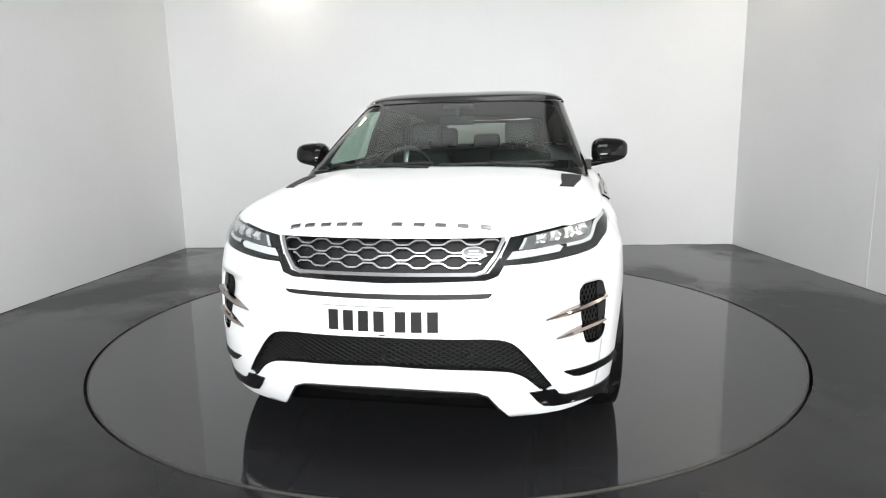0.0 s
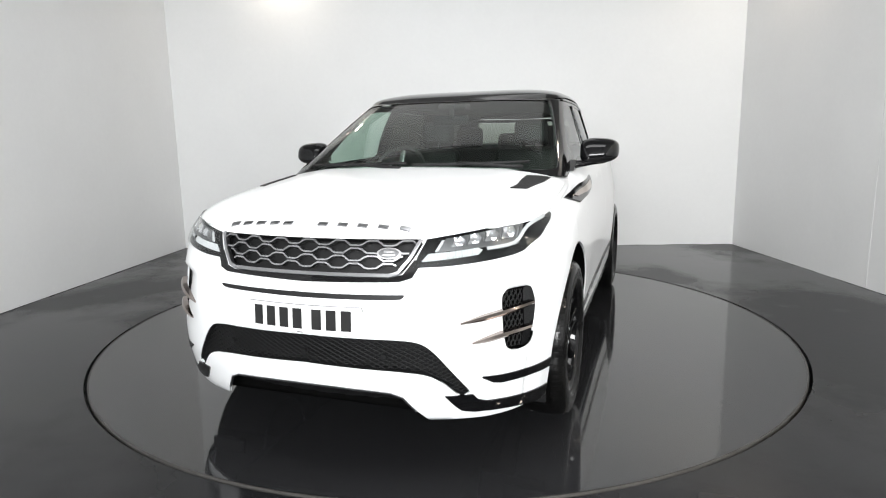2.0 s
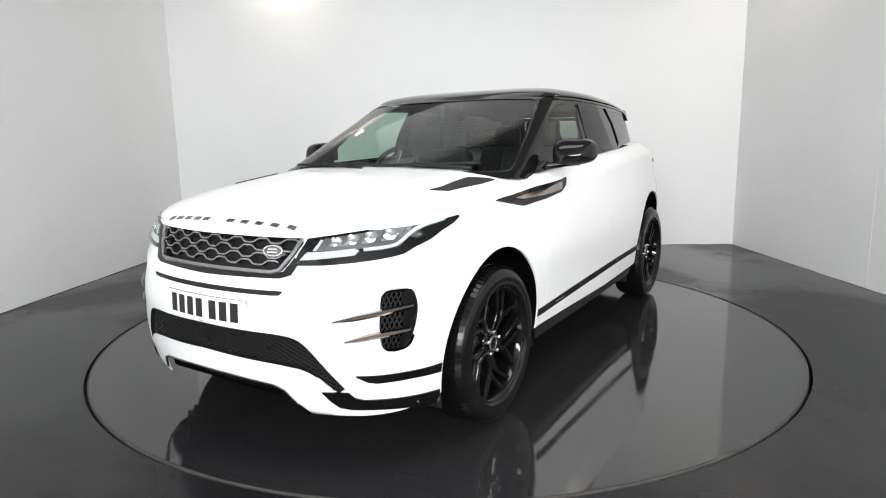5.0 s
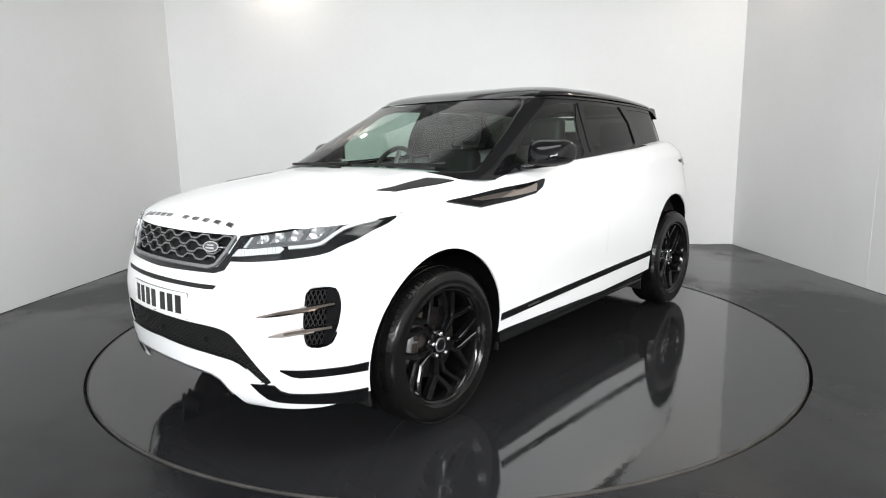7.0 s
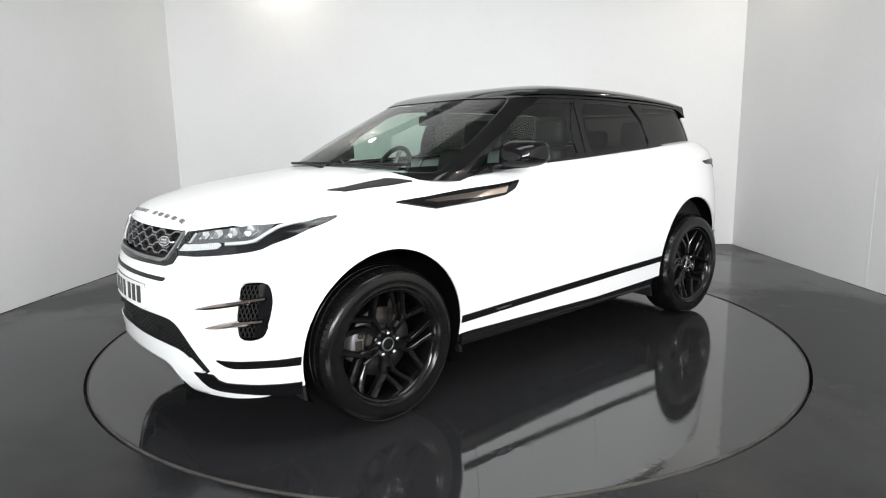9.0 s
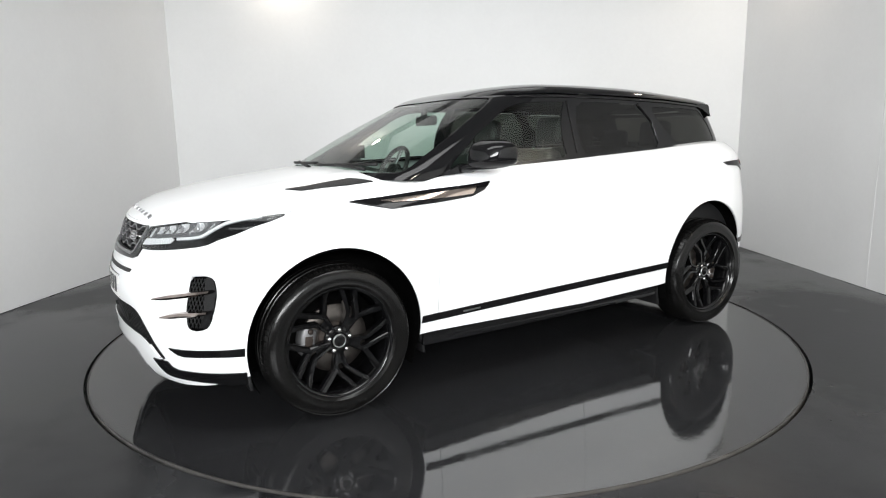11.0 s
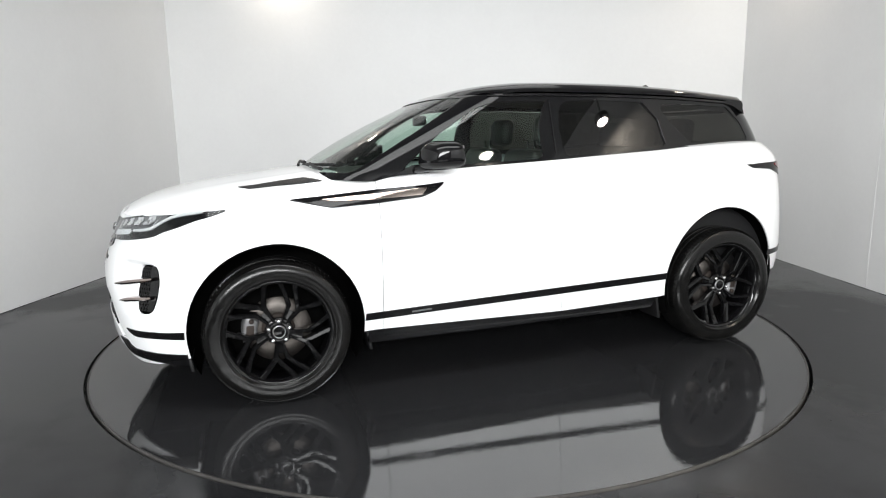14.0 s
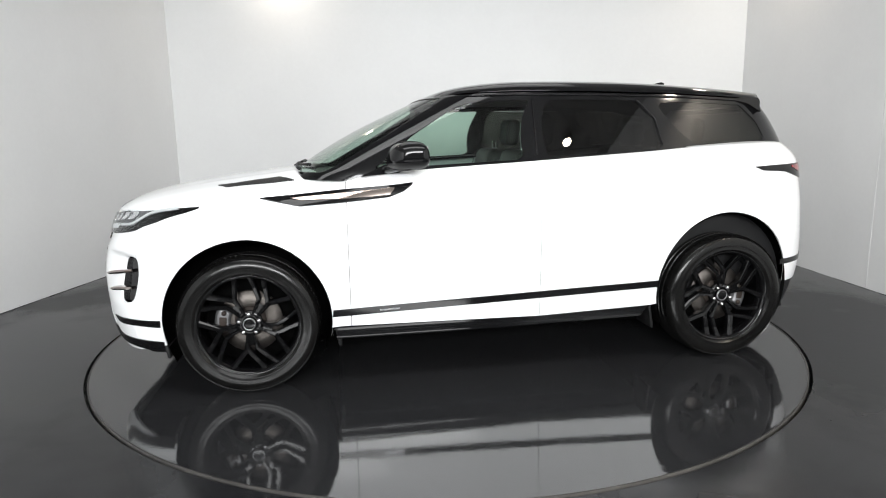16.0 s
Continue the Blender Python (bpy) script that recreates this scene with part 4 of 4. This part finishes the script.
for r in range(4):
    z0 = 0.925 - 0.0277 * r
    lim = 0.445 - 0.026 * r
    pts = []
    P_ = 0.134
    y = -lim
    ph0 = 0.5 if r % 2 else 0.0
    while y <= lim + 1e-6:
        ph = ((y / P_ + ph0 + 40.5) % 1.0)
        v = ip(ph, [(0, -1), (0.16, -1), (0.34, 1), (0.66, 1), (0.84, -1), (1, -1)])
        pts.append((y, z0 + 0.0085 * v))
        y += 0.0122
    ribbon(fy(pts), 0.0075, -0.016, 0.001, M_GREYM, gf, "bar", "wavy satin grey grille bar", closed=False)
for k in range(-5, 6):
    yk = k * 0.067
    for r in range(3):
        if (k + r) % 2 == 1:
            z0 = 0.925 - 0.0277 * r
            ribbon(fy([(yk, z0 - 0.006), (yk, z0 - 0.0245)]), 0.004, -0.03, -0.02, M_SATIN, gf, "strut", closed=False)
# oval badge, plain
c0 = s_y(0.338, 0.887)
oval = [(c0 + 0.048 * math.cos(a), 0.887 + 0.021 * math.sin(a)) for a in np.linspace(0, 2 * math.pi, 33)[:-1]]
bd = patch("badge", oval, sfun, M_CHROME, gf, 0.013, 0.025, 0.006, "plain silver oval badge")
patch("badge_field", [(c0 + (a - c0) * 0.82, 0.887 + (b - 0.887) * 0.78) for a, b in oval], sfun, M_LAMPD, gf, 0.015, 0.003, 0.006, "dark field of the badge")
for dz, hw in ((0.005, 0.020), (-0.006, 0.024)):
    patch("badge_bar", [(c0 - hw, 0.887 + dz - 0.003), (c0 + hw, 0.887 + dz - 0.003), (c0 + hw, 0.887 + dz + 0.003), (c0 - hw, 0.887 + dz + 0.003)], sfun, M_CHROME, gf, 0.0165, 0.002, 0.004)
# slit, plate, intake
slit = [(-0.416, 0.740), (-0.395, 0.727), (-0.365, 0.724), (0.0, 0.721), (0.365, 0.722), (0.397, 0.724), (0.416, 0.741), (0.2, 0.740), (0.0, 0.7405), (-0.2, 0.740)]
patch("air_slit", fy(slit), sfun, M_SATIN, car, 0.003, 0.005, 0.007, "black slit above the number plate")
plate = new("number_plate")
plate.parent = car
tagged(plate, "white number plate with black bars")
PZ = 0.6375


def pfun(y, z, off):
    return Vector((2.222 - 0.05 * (y / 0.26) ** 2 * 0.45 + off - (z - PZ) * 0.05, y, z))


patch("plate_border", rounded([(-0.2615, PZ - 0.057), (0.2615, PZ - 0.057), (0.2615, PZ + 0.057), (-0.2615, PZ + 0.057)], 0.008), pfun, M_CALIPER, plate, 0.0145, 0.012, 0.02, "grey edge of the plate")
patch("plate_panel", rounded([(-0.26, PZ - 0.0555), (0.26, PZ - 0.0555), (0.26, PZ + 0.0555), (-0.26, PZ + 0.0555)], 0.008), pfun, M_PLATE, plate, 0.016, 0.016, 0.02)
x_ = -0.219
for k in range(7):
    patch("bar", [(x_ + 0.005, PZ - 0.037), (x_ + 0.045, PZ - 0.037), (x_ + 0.045, PZ + 0.0415), (x_ + 0.005, PZ + 0.0415)], pfun, M_INK, plate, 0.0175, 0.002, 0.02)
    x_ += 0.061 + (0.022 if k == 3 else 0)
patch("maker_mark", [(-0.012, PZ - 0.052), (0.012, PZ - 0.052), (0.012, PZ - 0.049), (-0.012, PZ - 0.049)], pfun, M_INK, plate, 0.0175, 0.002, 0.02)
# plain bars where the bonnet lettering stands
for y in [-0.40, -0.335, -0.265, -0.197, -0.132] + [0.03, 0.118, 0.203, 0.29, 0.378]:
    bar = [(2.086 - 0.12 * y * y, y - 0.021), (2.086 - 0.12 * y * y, y + 0.021), (2.070 - 0.12 * y * y, y + 0.021), (2.070 - 0.12 * y * y, y - 0.021)]
    patch("bonnet_bar", bar, hfun, M_GREYM, car, 0.004, 0.006, 0.008, "plain grey metal bar on the bonnet lip")
inset_panel("intake_backing", rounded(fy(INTAKE), 0.03), M_SATIN, 0.05, "black lower intake duct")
tagged(part("intake_mesh", mesh_net(fy(INTAKE), 0.036, -0.02, 0.0026, 0.5), M_SATIN, car, "black diamond mesh"), kind="stuff")
for y in (-0.37, 0.0, 0.33):
    c_ = (s_y(y, 0.50) if y else 0.0, 0.50)
    patch("sensor", [(c_[0] + 0.012 * math.cos(a), c_[1] + 0.012 * math.sin(a)) for a in np.linspace(0, 2 * math.pi, 17)[:-1]], sfun, M_SATIN, car, -0.006, 0.02, 0.005)
# lower skid panel
patch("skid_panel", fy([(0.0, 0.372), (0.36, 0.36), (0.50, 0.20), (0.47, 0.15), (0.0, 0.15), (-0.47, 0.15), (-0.50, 0.20), (-0.36, 0.36)]), lambda a, b, o: surf(a, b, o - 0.55 * max(0.36 - b, 0) + 0.004 * math.cos(abs(a) * 26.0) ** 6), M_SATIN, car, -0.022, 0.02, 0.02, "satin black skid panel")
sk = [(s_y(y, z), z) for y, z in SKID[1:5]]
skl = [(-a, b) for a, b in reversed(sk)]
ribbon([(a, b - 0.004) for a, b in skl + [(0.0, 0.372)] + sk], 0.008, -0.004, 0.005, M_GREYM, car, "skid_edge", "thin grey edge of the skid panel", closed=False)
# underbody
bm = bmesh.new()
box(bm, -0.92, 0.90, -0.78, 0.78, 0.22, 0.42, 0.03)
part("underbody", bm, M_LINER, car, "dark underbody")
part("front_subframe", boxm(0.9, 2.05, -0.54, 0.54, 0.22, 0.70, 0.03), M_LINER, car)
part("rear_subframe", boxm(-2.0, -0.9, -0.54, 0.54, 0.26, 0.80, 0.03), M_LINER, car)
patch("rear_skirt", [(-(SMAX - 0.0) + 0.0, 0.22), (-s_x(-1.76, 0.4), 0.24), (-s_x(-1.76, 0.4), 0.425), (-SMAX, 0.435)], sfun, M_SATIN, car, -0.008, 0.03, 0.03)
patch("rear_skirt", [(SMAX, 0.22), (s_x(-1.76, 0.4), 0.24), (s_x(-1.76, 0.4), 0.425), (SMAX, 0.435)], sfun, M_SATIN, car, -0.008, 0.03, 0.03)
# tail deck closes the body behind the rear glass
bm = bmesh.new()
rim_ = [surf(s, ztop(s)) for s in np.linspace(s_x(-1.2, 1.2), SMAX, 40)]
for a, b in zip(rim_, rim_[1:]):
    for q in (1, -1):
        vs = [bm.verts.new((p.x + k * (0.35 if p.x < -1.9 else 0.0), p.y * q * (0.82 if k else 1), p.z - 0.001 + 0.012 * k)) for p, k in ((a, 0), (b, 0), (b, 1), (a, 1))]
        bm.faces.new(vs)
bmesh.ops.remove_doubles(bm, verts=bm.verts, dist=0.0005)
part("tail_deck", bm, M_WHITE, car)
# roof details
bm = bmesh.new()
rows = []
for k in range(9):
    q = k / 8
    x = -1.27 - 0.17 * q
    hgt = 0.012 + 0.062 * q**0.8 if q < 0.95 else 0.062
    wd = 0.022 * math.sin(math.pi * (0.12 + 0.8 * q))
    zb = roof_z(x, 0) - 0.004
    rows.append([bm.verts.new((x, y, z)) for y, z in ((-wd, zb), (-wd * 0.35, zb + hgt * 0.8), (0, zb + hgt), (wd * 0.35, zb + hgt * 0.8), (wd, zb))])
for a, b in zip(rows, rows[1:]):
    for k in range(4):
        bm.faces.new((a[k], a[k + 1], b[k + 1], b[k]))
bm.faces.new(rows[-1])
part("antenna_fin", bm, M_BLACK, car)
# wipers
for y0, y1, z0 in ((-0.62, -0.02, 1.166), (0.02, 0.64, 1.168)):
    wp = new("wiper")
    wp.parent = car
    bm = bmesh.new()
    tube(bm, [gsurf(gs_y(y0 + (y1 - y0) * q, z0 + 0.01 * q), z0 + 0.012 * q, 0.012) for q in np.linspace(0, 1, 12)], 0.008, 8)
    part("blade", bm, M_SATIN, wp)
    bm = bmesh.new()
    tube(bm, [gsurf(gs_y(y1 - 0.02 + (y0 - y1) * 0.55 * q, z0 - 0.012), z0 - 0.016 + 0.022 * q, 0.018) for q in np.linspace(0, 1, 8)], 0.009, 8)
    part("arm", bm, M_SATIN, wp)
part("scuttle", boxm(0.86, 1.02, -0.74, 0.74, 1.06, 1.125, 0.02), M_SATIN, car)

# ---- interior ----
bm = bmesh.new()
for sd in (1, -1):
    box(bm, -1.85, 0.80, sd * 0.80 - 0.035, sd * 0.80 - 0.005 if sd > 0 else sd * 0.80 + 0.03, 0.40, 1.10)
box(bm, -1.85, 0.80, -0.77, 0.77, 0.40, 0.46)
box(bm, -1.90, -1.80, -0.75, 0.75, 0.46, 1.10)
box(bm, 0.75, 0.85, -0.77, 0.77, 0.46, 1.02)
part("cabin_tub", bm, M_DASH, car, "dark cabin lining", smooth=False)
bm = bmesh.new()
rows = []
for k in range(25):
    y = -0.76 + 1.52 * k / 24
    hump = 0.03 * math.exp(-((y + 0.37) / 0.17) ** 2)
    rows.append([bm.verts.new((x, y, z)) for x, z in ((0.98, 1.09), (0.80, 1.125 + hump * 0.5), (0.62, 1.115 + hump), (0.52, 1.09 + hump), (0.48, 1.02), (0.55, 0.90), (0.60, 0.70))])
for a, b in zip(rows, rows[1:]):
    for k in range(6):
        bm.faces.new((a[k], a[k + 1], b[k + 1], b[k]))
part("dashboard", bm, M_DASH, car, "black dashboard")
sw = new("steering_wheel")
sw.parent = car
sw.matrix_basis = pose(0.42, -0.345, 1.10, 0, 62, 0)
bm = bmesh.new()
tube(bm, [(0.182 * math.cos(a), 0.182 * math.sin(a), 0) for a in np.linspace(0, 2 * math.pi, 41)[:-1]], 0.016, 10, closed=True)
part("rim", bm, M_SEAT, sw)
part("boss", boxm(-0.06, 0.05, -0.07, 0.07, -0.03, 0.015, 0.02), M_DASH, sw)
for a in (90, -90, 180):
    bm = boxm(0.05, 0.175, -0.018, 0.018, -0.012, 0.004, 0.005)
    bmesh.ops.transform(bm, matrix=pose(0, 0, 0, 0, 0, a), verts=bm.verts)
    part("spoke", bm, M_GREYM, sw)


def seat(x, y, w, name, heads):
    st = new(name)
    st.parent = car
    st.matrix_basis = pose(x, y, 0)
    bm = bmesh.new()
    box(bm, -0.25, 0.30, -w / 2, w / 2, 0.52, 0.72, 0.06, 3)
    part("cushion", bm, M_SEAT, st)
    bm = bmesh.new()
    box(bm, -0.07, 0.07, -w / 2, w / 2, 0, 0.62, 0.055, 3)
    for v in bm.verts:
        q = max(v.co.z - 0.25, 0) / 0.37
        v.co.y *= 1 - 0.16 * q * q
    bmesh.ops.transform(bm, matrix=pose(-0.26, 0, 0.64, 0, -14), verts=bm.verts)
    part("backrest", bm, M_SEAT, st)
    for hy, hz in heads:
        bm = boxm(-0.055, 0.05, hy - 0.125, hy + 0.125, hz, hz + 0.19, 0.045, 3)
        bmesh.ops.transform(bm, matrix=pose(-0.40, 0, 0, 0, -6), verts=bm.verts)
        part("headrest", bm, M_SEAT, st)
        for q in (-0.05, 0.05):
            bm = bmesh.new()
            tube(bm, [(-0.43, hy + q, hz - 0.1), (-0.43, hy + q, hz + 0.03)], 0.007, 8)
            part("post", bm, M_CHROME, st)


seat(0.12, 0.37, 0.52, "front_seat", [(0.0, 1.27)])
seat(0.12, -0.37, 0.52, "front_seat", [(0.0, 1.27)])
seat(-0.86, 0.0, 1.30, "rear_bench", [(-0.40, 1.24), (0.40, 1.24), (0.0, 1.18)])
# headliner, rear-view mirror, camera pod, visors
bm = bmesh.new()
rows = []
for k in range(20):
    x = 0.20 - 1.95 * k / 19
    rows.append([bm.verts.new((x, y * gw(x, 1.5) * 0.93, roof_z(x, y * 0.6) - 0.045 - 0.02 * y * y)) for y in np.linspace(-1, 1, 15)])
for a, b in zip(rows, rows[1:]):
    for k in range(14):
        bm.faces.new((a[k], a[k + 1], b[k + 1], b[k]))
part("headliner", bm, M_DASH, car, "black headliner")
rv = new("rear_view_mirror")
rv.parent = car
part("mirror_body", boxm(0.31, 0.34, -0.13, 0.11, 1.405, 1.468, 0.012), M_DASH, rv)
part("mirror_face", boxm(0.305, 0.3085, -0.12, 0.10, 1.412, 1.461, 0.001), M_CHROME, rv)
part("stem", boxm(0.325, 0.36, -0.015, 0.015, 1.44, 1.53, 0.006), M_DASH, rv)
part("camera_pod", boxm(0.22, 0.335, -0.10, 0.10, 1.50, 1.54, 0.015), M_DASH, car)


# ---- wheels ----
def rib(bm, line, drop=0.0):
    """A faceted bar on the wheel face along points of (radius, degrees, half-width)."""
    pts = [Vector((r * math.cos(radians(d)), r * math.sin(radians(d)))) for r, d, w in line]
    rings = []
    for i, p in enumerate(pts):
        a = (p - pts[i - 1]).normalized() if i else (pts[1] - p).normalized()
        b = (pts[i + 1] - p).normalized() if i < len(pts) - 1 else a
        t = (a + b).normalized()
        nn = Vector((-t.y, t.x)) / max(t.dot(a), 0.6)
        w = line[i][2]
        ring = []
        for k, dy in ((-1.06, -0.040), (-1, -0.005), (-0.72, 0.0), (0.45, -0.0015), (1, -0.010), (1.06, -0.040)):
            q = p + nn * k * w
            ring.append(bm.verts.new((q.x, 0.060 + 0.027 * (q.length / 0.26) ** 2 + dy - drop, q.y)))
        rings.append(ring)
    for a, b in zip(rings, rings[1:]):
        for k in range(6):
            bm.faces.new((a[k], a[(k + 1) % 6], b[(k + 1) % 6], b[k]))
    bm.faces.new(rings[0])
    bm.faces.new(rings[-1])


def spoke_mesh():
    """One twin spoke along +x: a rib that forks and a rib that bends beside it."""
    bm = bmesh.new()
    rib(bm, [(0.052, 15, 0.0075), (0.10, 10.5, 0.010), (0.146, 8.5, 0.0135), (0.21, 18.7, 0.0145), (0.266, 24, 0.0155)])
    rib(bm, [(0.140, 8.0, 0.010), (0.165, 1.0, 0.0130), (0.21, -9.8, 0.0138), (0.266, -16.5, 0.0148)], 0.002)
    rib(bm, [(0.052, -15, 0.0075), (0.10, -12.5, 0.009), (0.142, -13, 0.0115), (0.20, -24.5, 0.0125), (0.266, -33, 0.0135)], 0.001)
    # recessed web between the two ribs
    rows = []
    for r, a, b in ((0.040, 20, -20), (0.09, 9, -10), (0.122, 8, -11)):
        y = 0.044 + 0.027 * (r / 0.26) ** 2
        rows.append([bm.verts.new((r * math.cos(radians(d)), yy, r * math.sin(radians(d)))) for d, yy in ((a, y - 0.02), (a, y), (b, y), (b, y - 0.02))])
    for a, b in zip(rows, rows[1:]):
        for k in range(3):
            bm.faces.new((a[k], a[k + 1], b[k + 1], b[k]))
    return bm


def wheel(x, y, side, roll):
    w = new("wheel")
    w.parent = car
    w.matrix_basis = pose(x, y, 0.371) @ (Matrix.Identity(4) if side > 0 else pose(0, 0, 0, 0, 0, 180))
    bm = bmesh.new()
    half = [(0.0, 0.366), (0.004, 0.366), (0.006, 0.3705), (0.036, 0.3698), (0.038, 0.364), (0.046, 0.364), (0.048, 0.3655), (0.066, 0.3645), (0.080, 0.3625), (0.092, 0.3585), (0.1015, 0.352), (0.108, 0.345), (0.1135, 0.333), (0.1165, 0.32), (0.1170, 0.305), (0.1150, 0.292), (0.1165, 0.287), (0.1160, 0.281), (0.110, 0.275), (0.103, 0.268), (0.09, 0.262)]
    lathe(bm, [(r, -q) for q, r in reversed(half[1:])] + [(r, q) for q, r in half], 120)
    ty = part("tyre", bm, M_TYRE, w, angle=40)
    # shoulder tread blocks
    bm = bmesh.new()
    for k in range(84):
        a = 2 * math.pi * k / 84
        for q in (1, -1):
            vs = [Vector((0.365, q * 0.050, -0.0110)), Vector((0.365, q * 0.050, 0.0100)), Vector((0.3615, q * 0.080, 0.0120)), Vector((0.3615, q * 0.080, -0.0090)), Vector((0.350, q * 0.1010, 0.0125)), Vector((0.350, q * 0.1010, -0.0085))]
            tops = [v + Vector((0.0055, q * (0.0 if i < 2 else 0.0030), 0)) for i, v in enumerate(vs)]
            m = Matrix.Rotation(a, 4, "Y")
            b = [bm.verts.new(m @ v) for v in vs]
            t = [bm.verts.new(m @ v) for v in tops]
            bm.faces.new((t[0], t[1], t[2], t[3]))
            bm.faces.new((t[3], t[2], t[4], t[5]))
            for i, j in ((0, 1), (1, 2), (2, 4), (4, 5), (5, 3), (3, 0)):
                bm.faces.new((b[i], b[j], t[j], t[i]))
    tagged(part("tread", bm, M_TYRE, w, smooth=False), kind="stuff")
    bm = bmesh.new()
    lathe(bm, [(0.20, -0.1), (0.262, -0.1), (0.247, -0.05), (0.246, 0.05), (0.252, 0.088), (0.262, 0.101), (0.270, 0.104), (0.272, 0.098), (0.264, 0.092)], 96)
    part("rim", bm, M_RIM, w)
    base = spoke_mesh()
    sp = part("spoke", base, M_RIM, w, smooth=False)
    for k in range(5):
        a = radians(90 + 36 + 72 * k + roll)
        o = sp if k == 0 else new("spoke", sp.data)
        o.parent = w
        o.matrix_basis = Matrix.Rotation(-a, 4, "Y")
        la = radians(90 + 72 * k + roll)
        bm = bmesh.new()
        lathe(bm, [(0.0001, 0.080), (0.0085, 0.079), (0.0105, 0.074), (0.0105, 0.045)], 12, pose(0.054 * math.cos(la), 0, 0.054 * math.sin(la)))
        part("wheel_nut", bm, M_NUT, w)
    bm = bmesh.new()
    lathe(bm, [(0.0001, 0.03), (0.064, 0.03), (0.070, 0.036), (0.070, 0.050), (0.062, 0.056), (0.040, 0.058), (0.036, 0.056)], 48)
    part("hub", bm, M_RIM, w)
    bm = bmesh.new()
    lathe(bm, [(0.0001, 0.071), (0.026, 0.071), (0.032, 0.069), (0.034, 0.060)], 40)
    cap = part("centre_cap", bm, M_RIM, w)
    bm = bmesh.new()
    lathe(bm, [(0.0275, 0.0715), (0.0275, 0.073), (0.033, 0.072), (0.034, 0.066)], 40)
    part("cap_ring", bm, M_GREYM, w)
    bm = bmesh.new()
    lathe(bm, [(0.075, 0.0), (0.09, 0.004), (0.166, 0.004), (0.168, 0.0), (0.166, -0.022), (0.09, -0.022)], 72)
    part("brake_disc", bm, M_DISC, w, "lightly rusted steel brake disc")
    bm = bmesh.new()
    lathe(bm, [(0.0001, 0.015), (0.075, 0.013), (0.085, 0.0), (0.085, -0.02)], 40)
    part("disc_hat", bm, M_RUST, w)
    bm = bmesh.new()
    q = 1 if x > 0 else -1
    rows = []
    for k in range(9):
        a = radians(-24 + 48 * k / 8) + (0 if q * side > 0 else math.pi) + radians(6)
        rows.append([bm.verts.new((r * math.cos(a), yy, r * math.sin(a))) for r, yy in ((0.105, -0.02), (0.105, 0.026), (0.118, 0.034), (0.165, 0.034), (0.182, 0.022), (0.184, -0.03))])
    for a, b in zip(rows, rows[1:]):
        for k in range(5):
            bm.faces.new((a[k], a[k + 1], b[k + 1], b[k]))
    bm.faces.new(rows[0])
    bm.faces.new(rows[-1])
    cal = part("caliper", bm, M_CALIPER, w, "grey cast brake caliper")
    ca = (0 if q * side > 0 else math.pi) + radians(6)
    bm = boxm(0.120, 0.158, 0.030, 0.0365, -0.030, 0.022, 0.003)
    bmesh.ops.transform(bm, matrix=Matrix.Rotation(-ca, 4, "Y"), verts=bm.verts)
    part("pad_window", bm, M_RUST, cal)
    for dz in (-0.048, 0.045):
        bm = bmesh.new()
        lathe(bm, [(0.0001, 0.047), (0.011, 0.046), (0.013, 0.042), (0.013, 0.02)], 14, Matrix.Rotation(-ca, 4, "Y") @ pose(0.135, 0, dz))
        part("slide_bolt", bm, M_RUST, cal)
    bm = bmesh.new()
    lathe(bm, [(0.0001, -0.06), (0.24, -0.06), (0.245, -0.10)], 48)
    part("back_plate", bm, M_LINER, w)
    return w


for sd in (1, -1):
    for wx in (1.340, -1.380):
        wheel(wx, sd * 0.828, sd, 0 if wx > 0 else 35)


def motions():
    rows_c, rows_t = [], []
    for k in range(17):
        a = ip(k, TH)
        c, s = math.cos(radians(a)), math.sin(radians(a))
        rows_c.append((float(k), pose(CX * c - CY * s, CX * s + CY * c, 0, 0, 0, a)))
        rows_t.append((float(k), pose(0, 0, 0, 0, 0, a)))
    walk(car, rows_c)
    walk(turntable, rows_t)


CX, CY = -0.117, 0.138
TH = [(0, -100.33), (2, -109.19), (4, -118.04), (6.5, -129.07), (9, -140.14), (12, -153.3), (14, -162.0), (16, -170.65)]
motions()
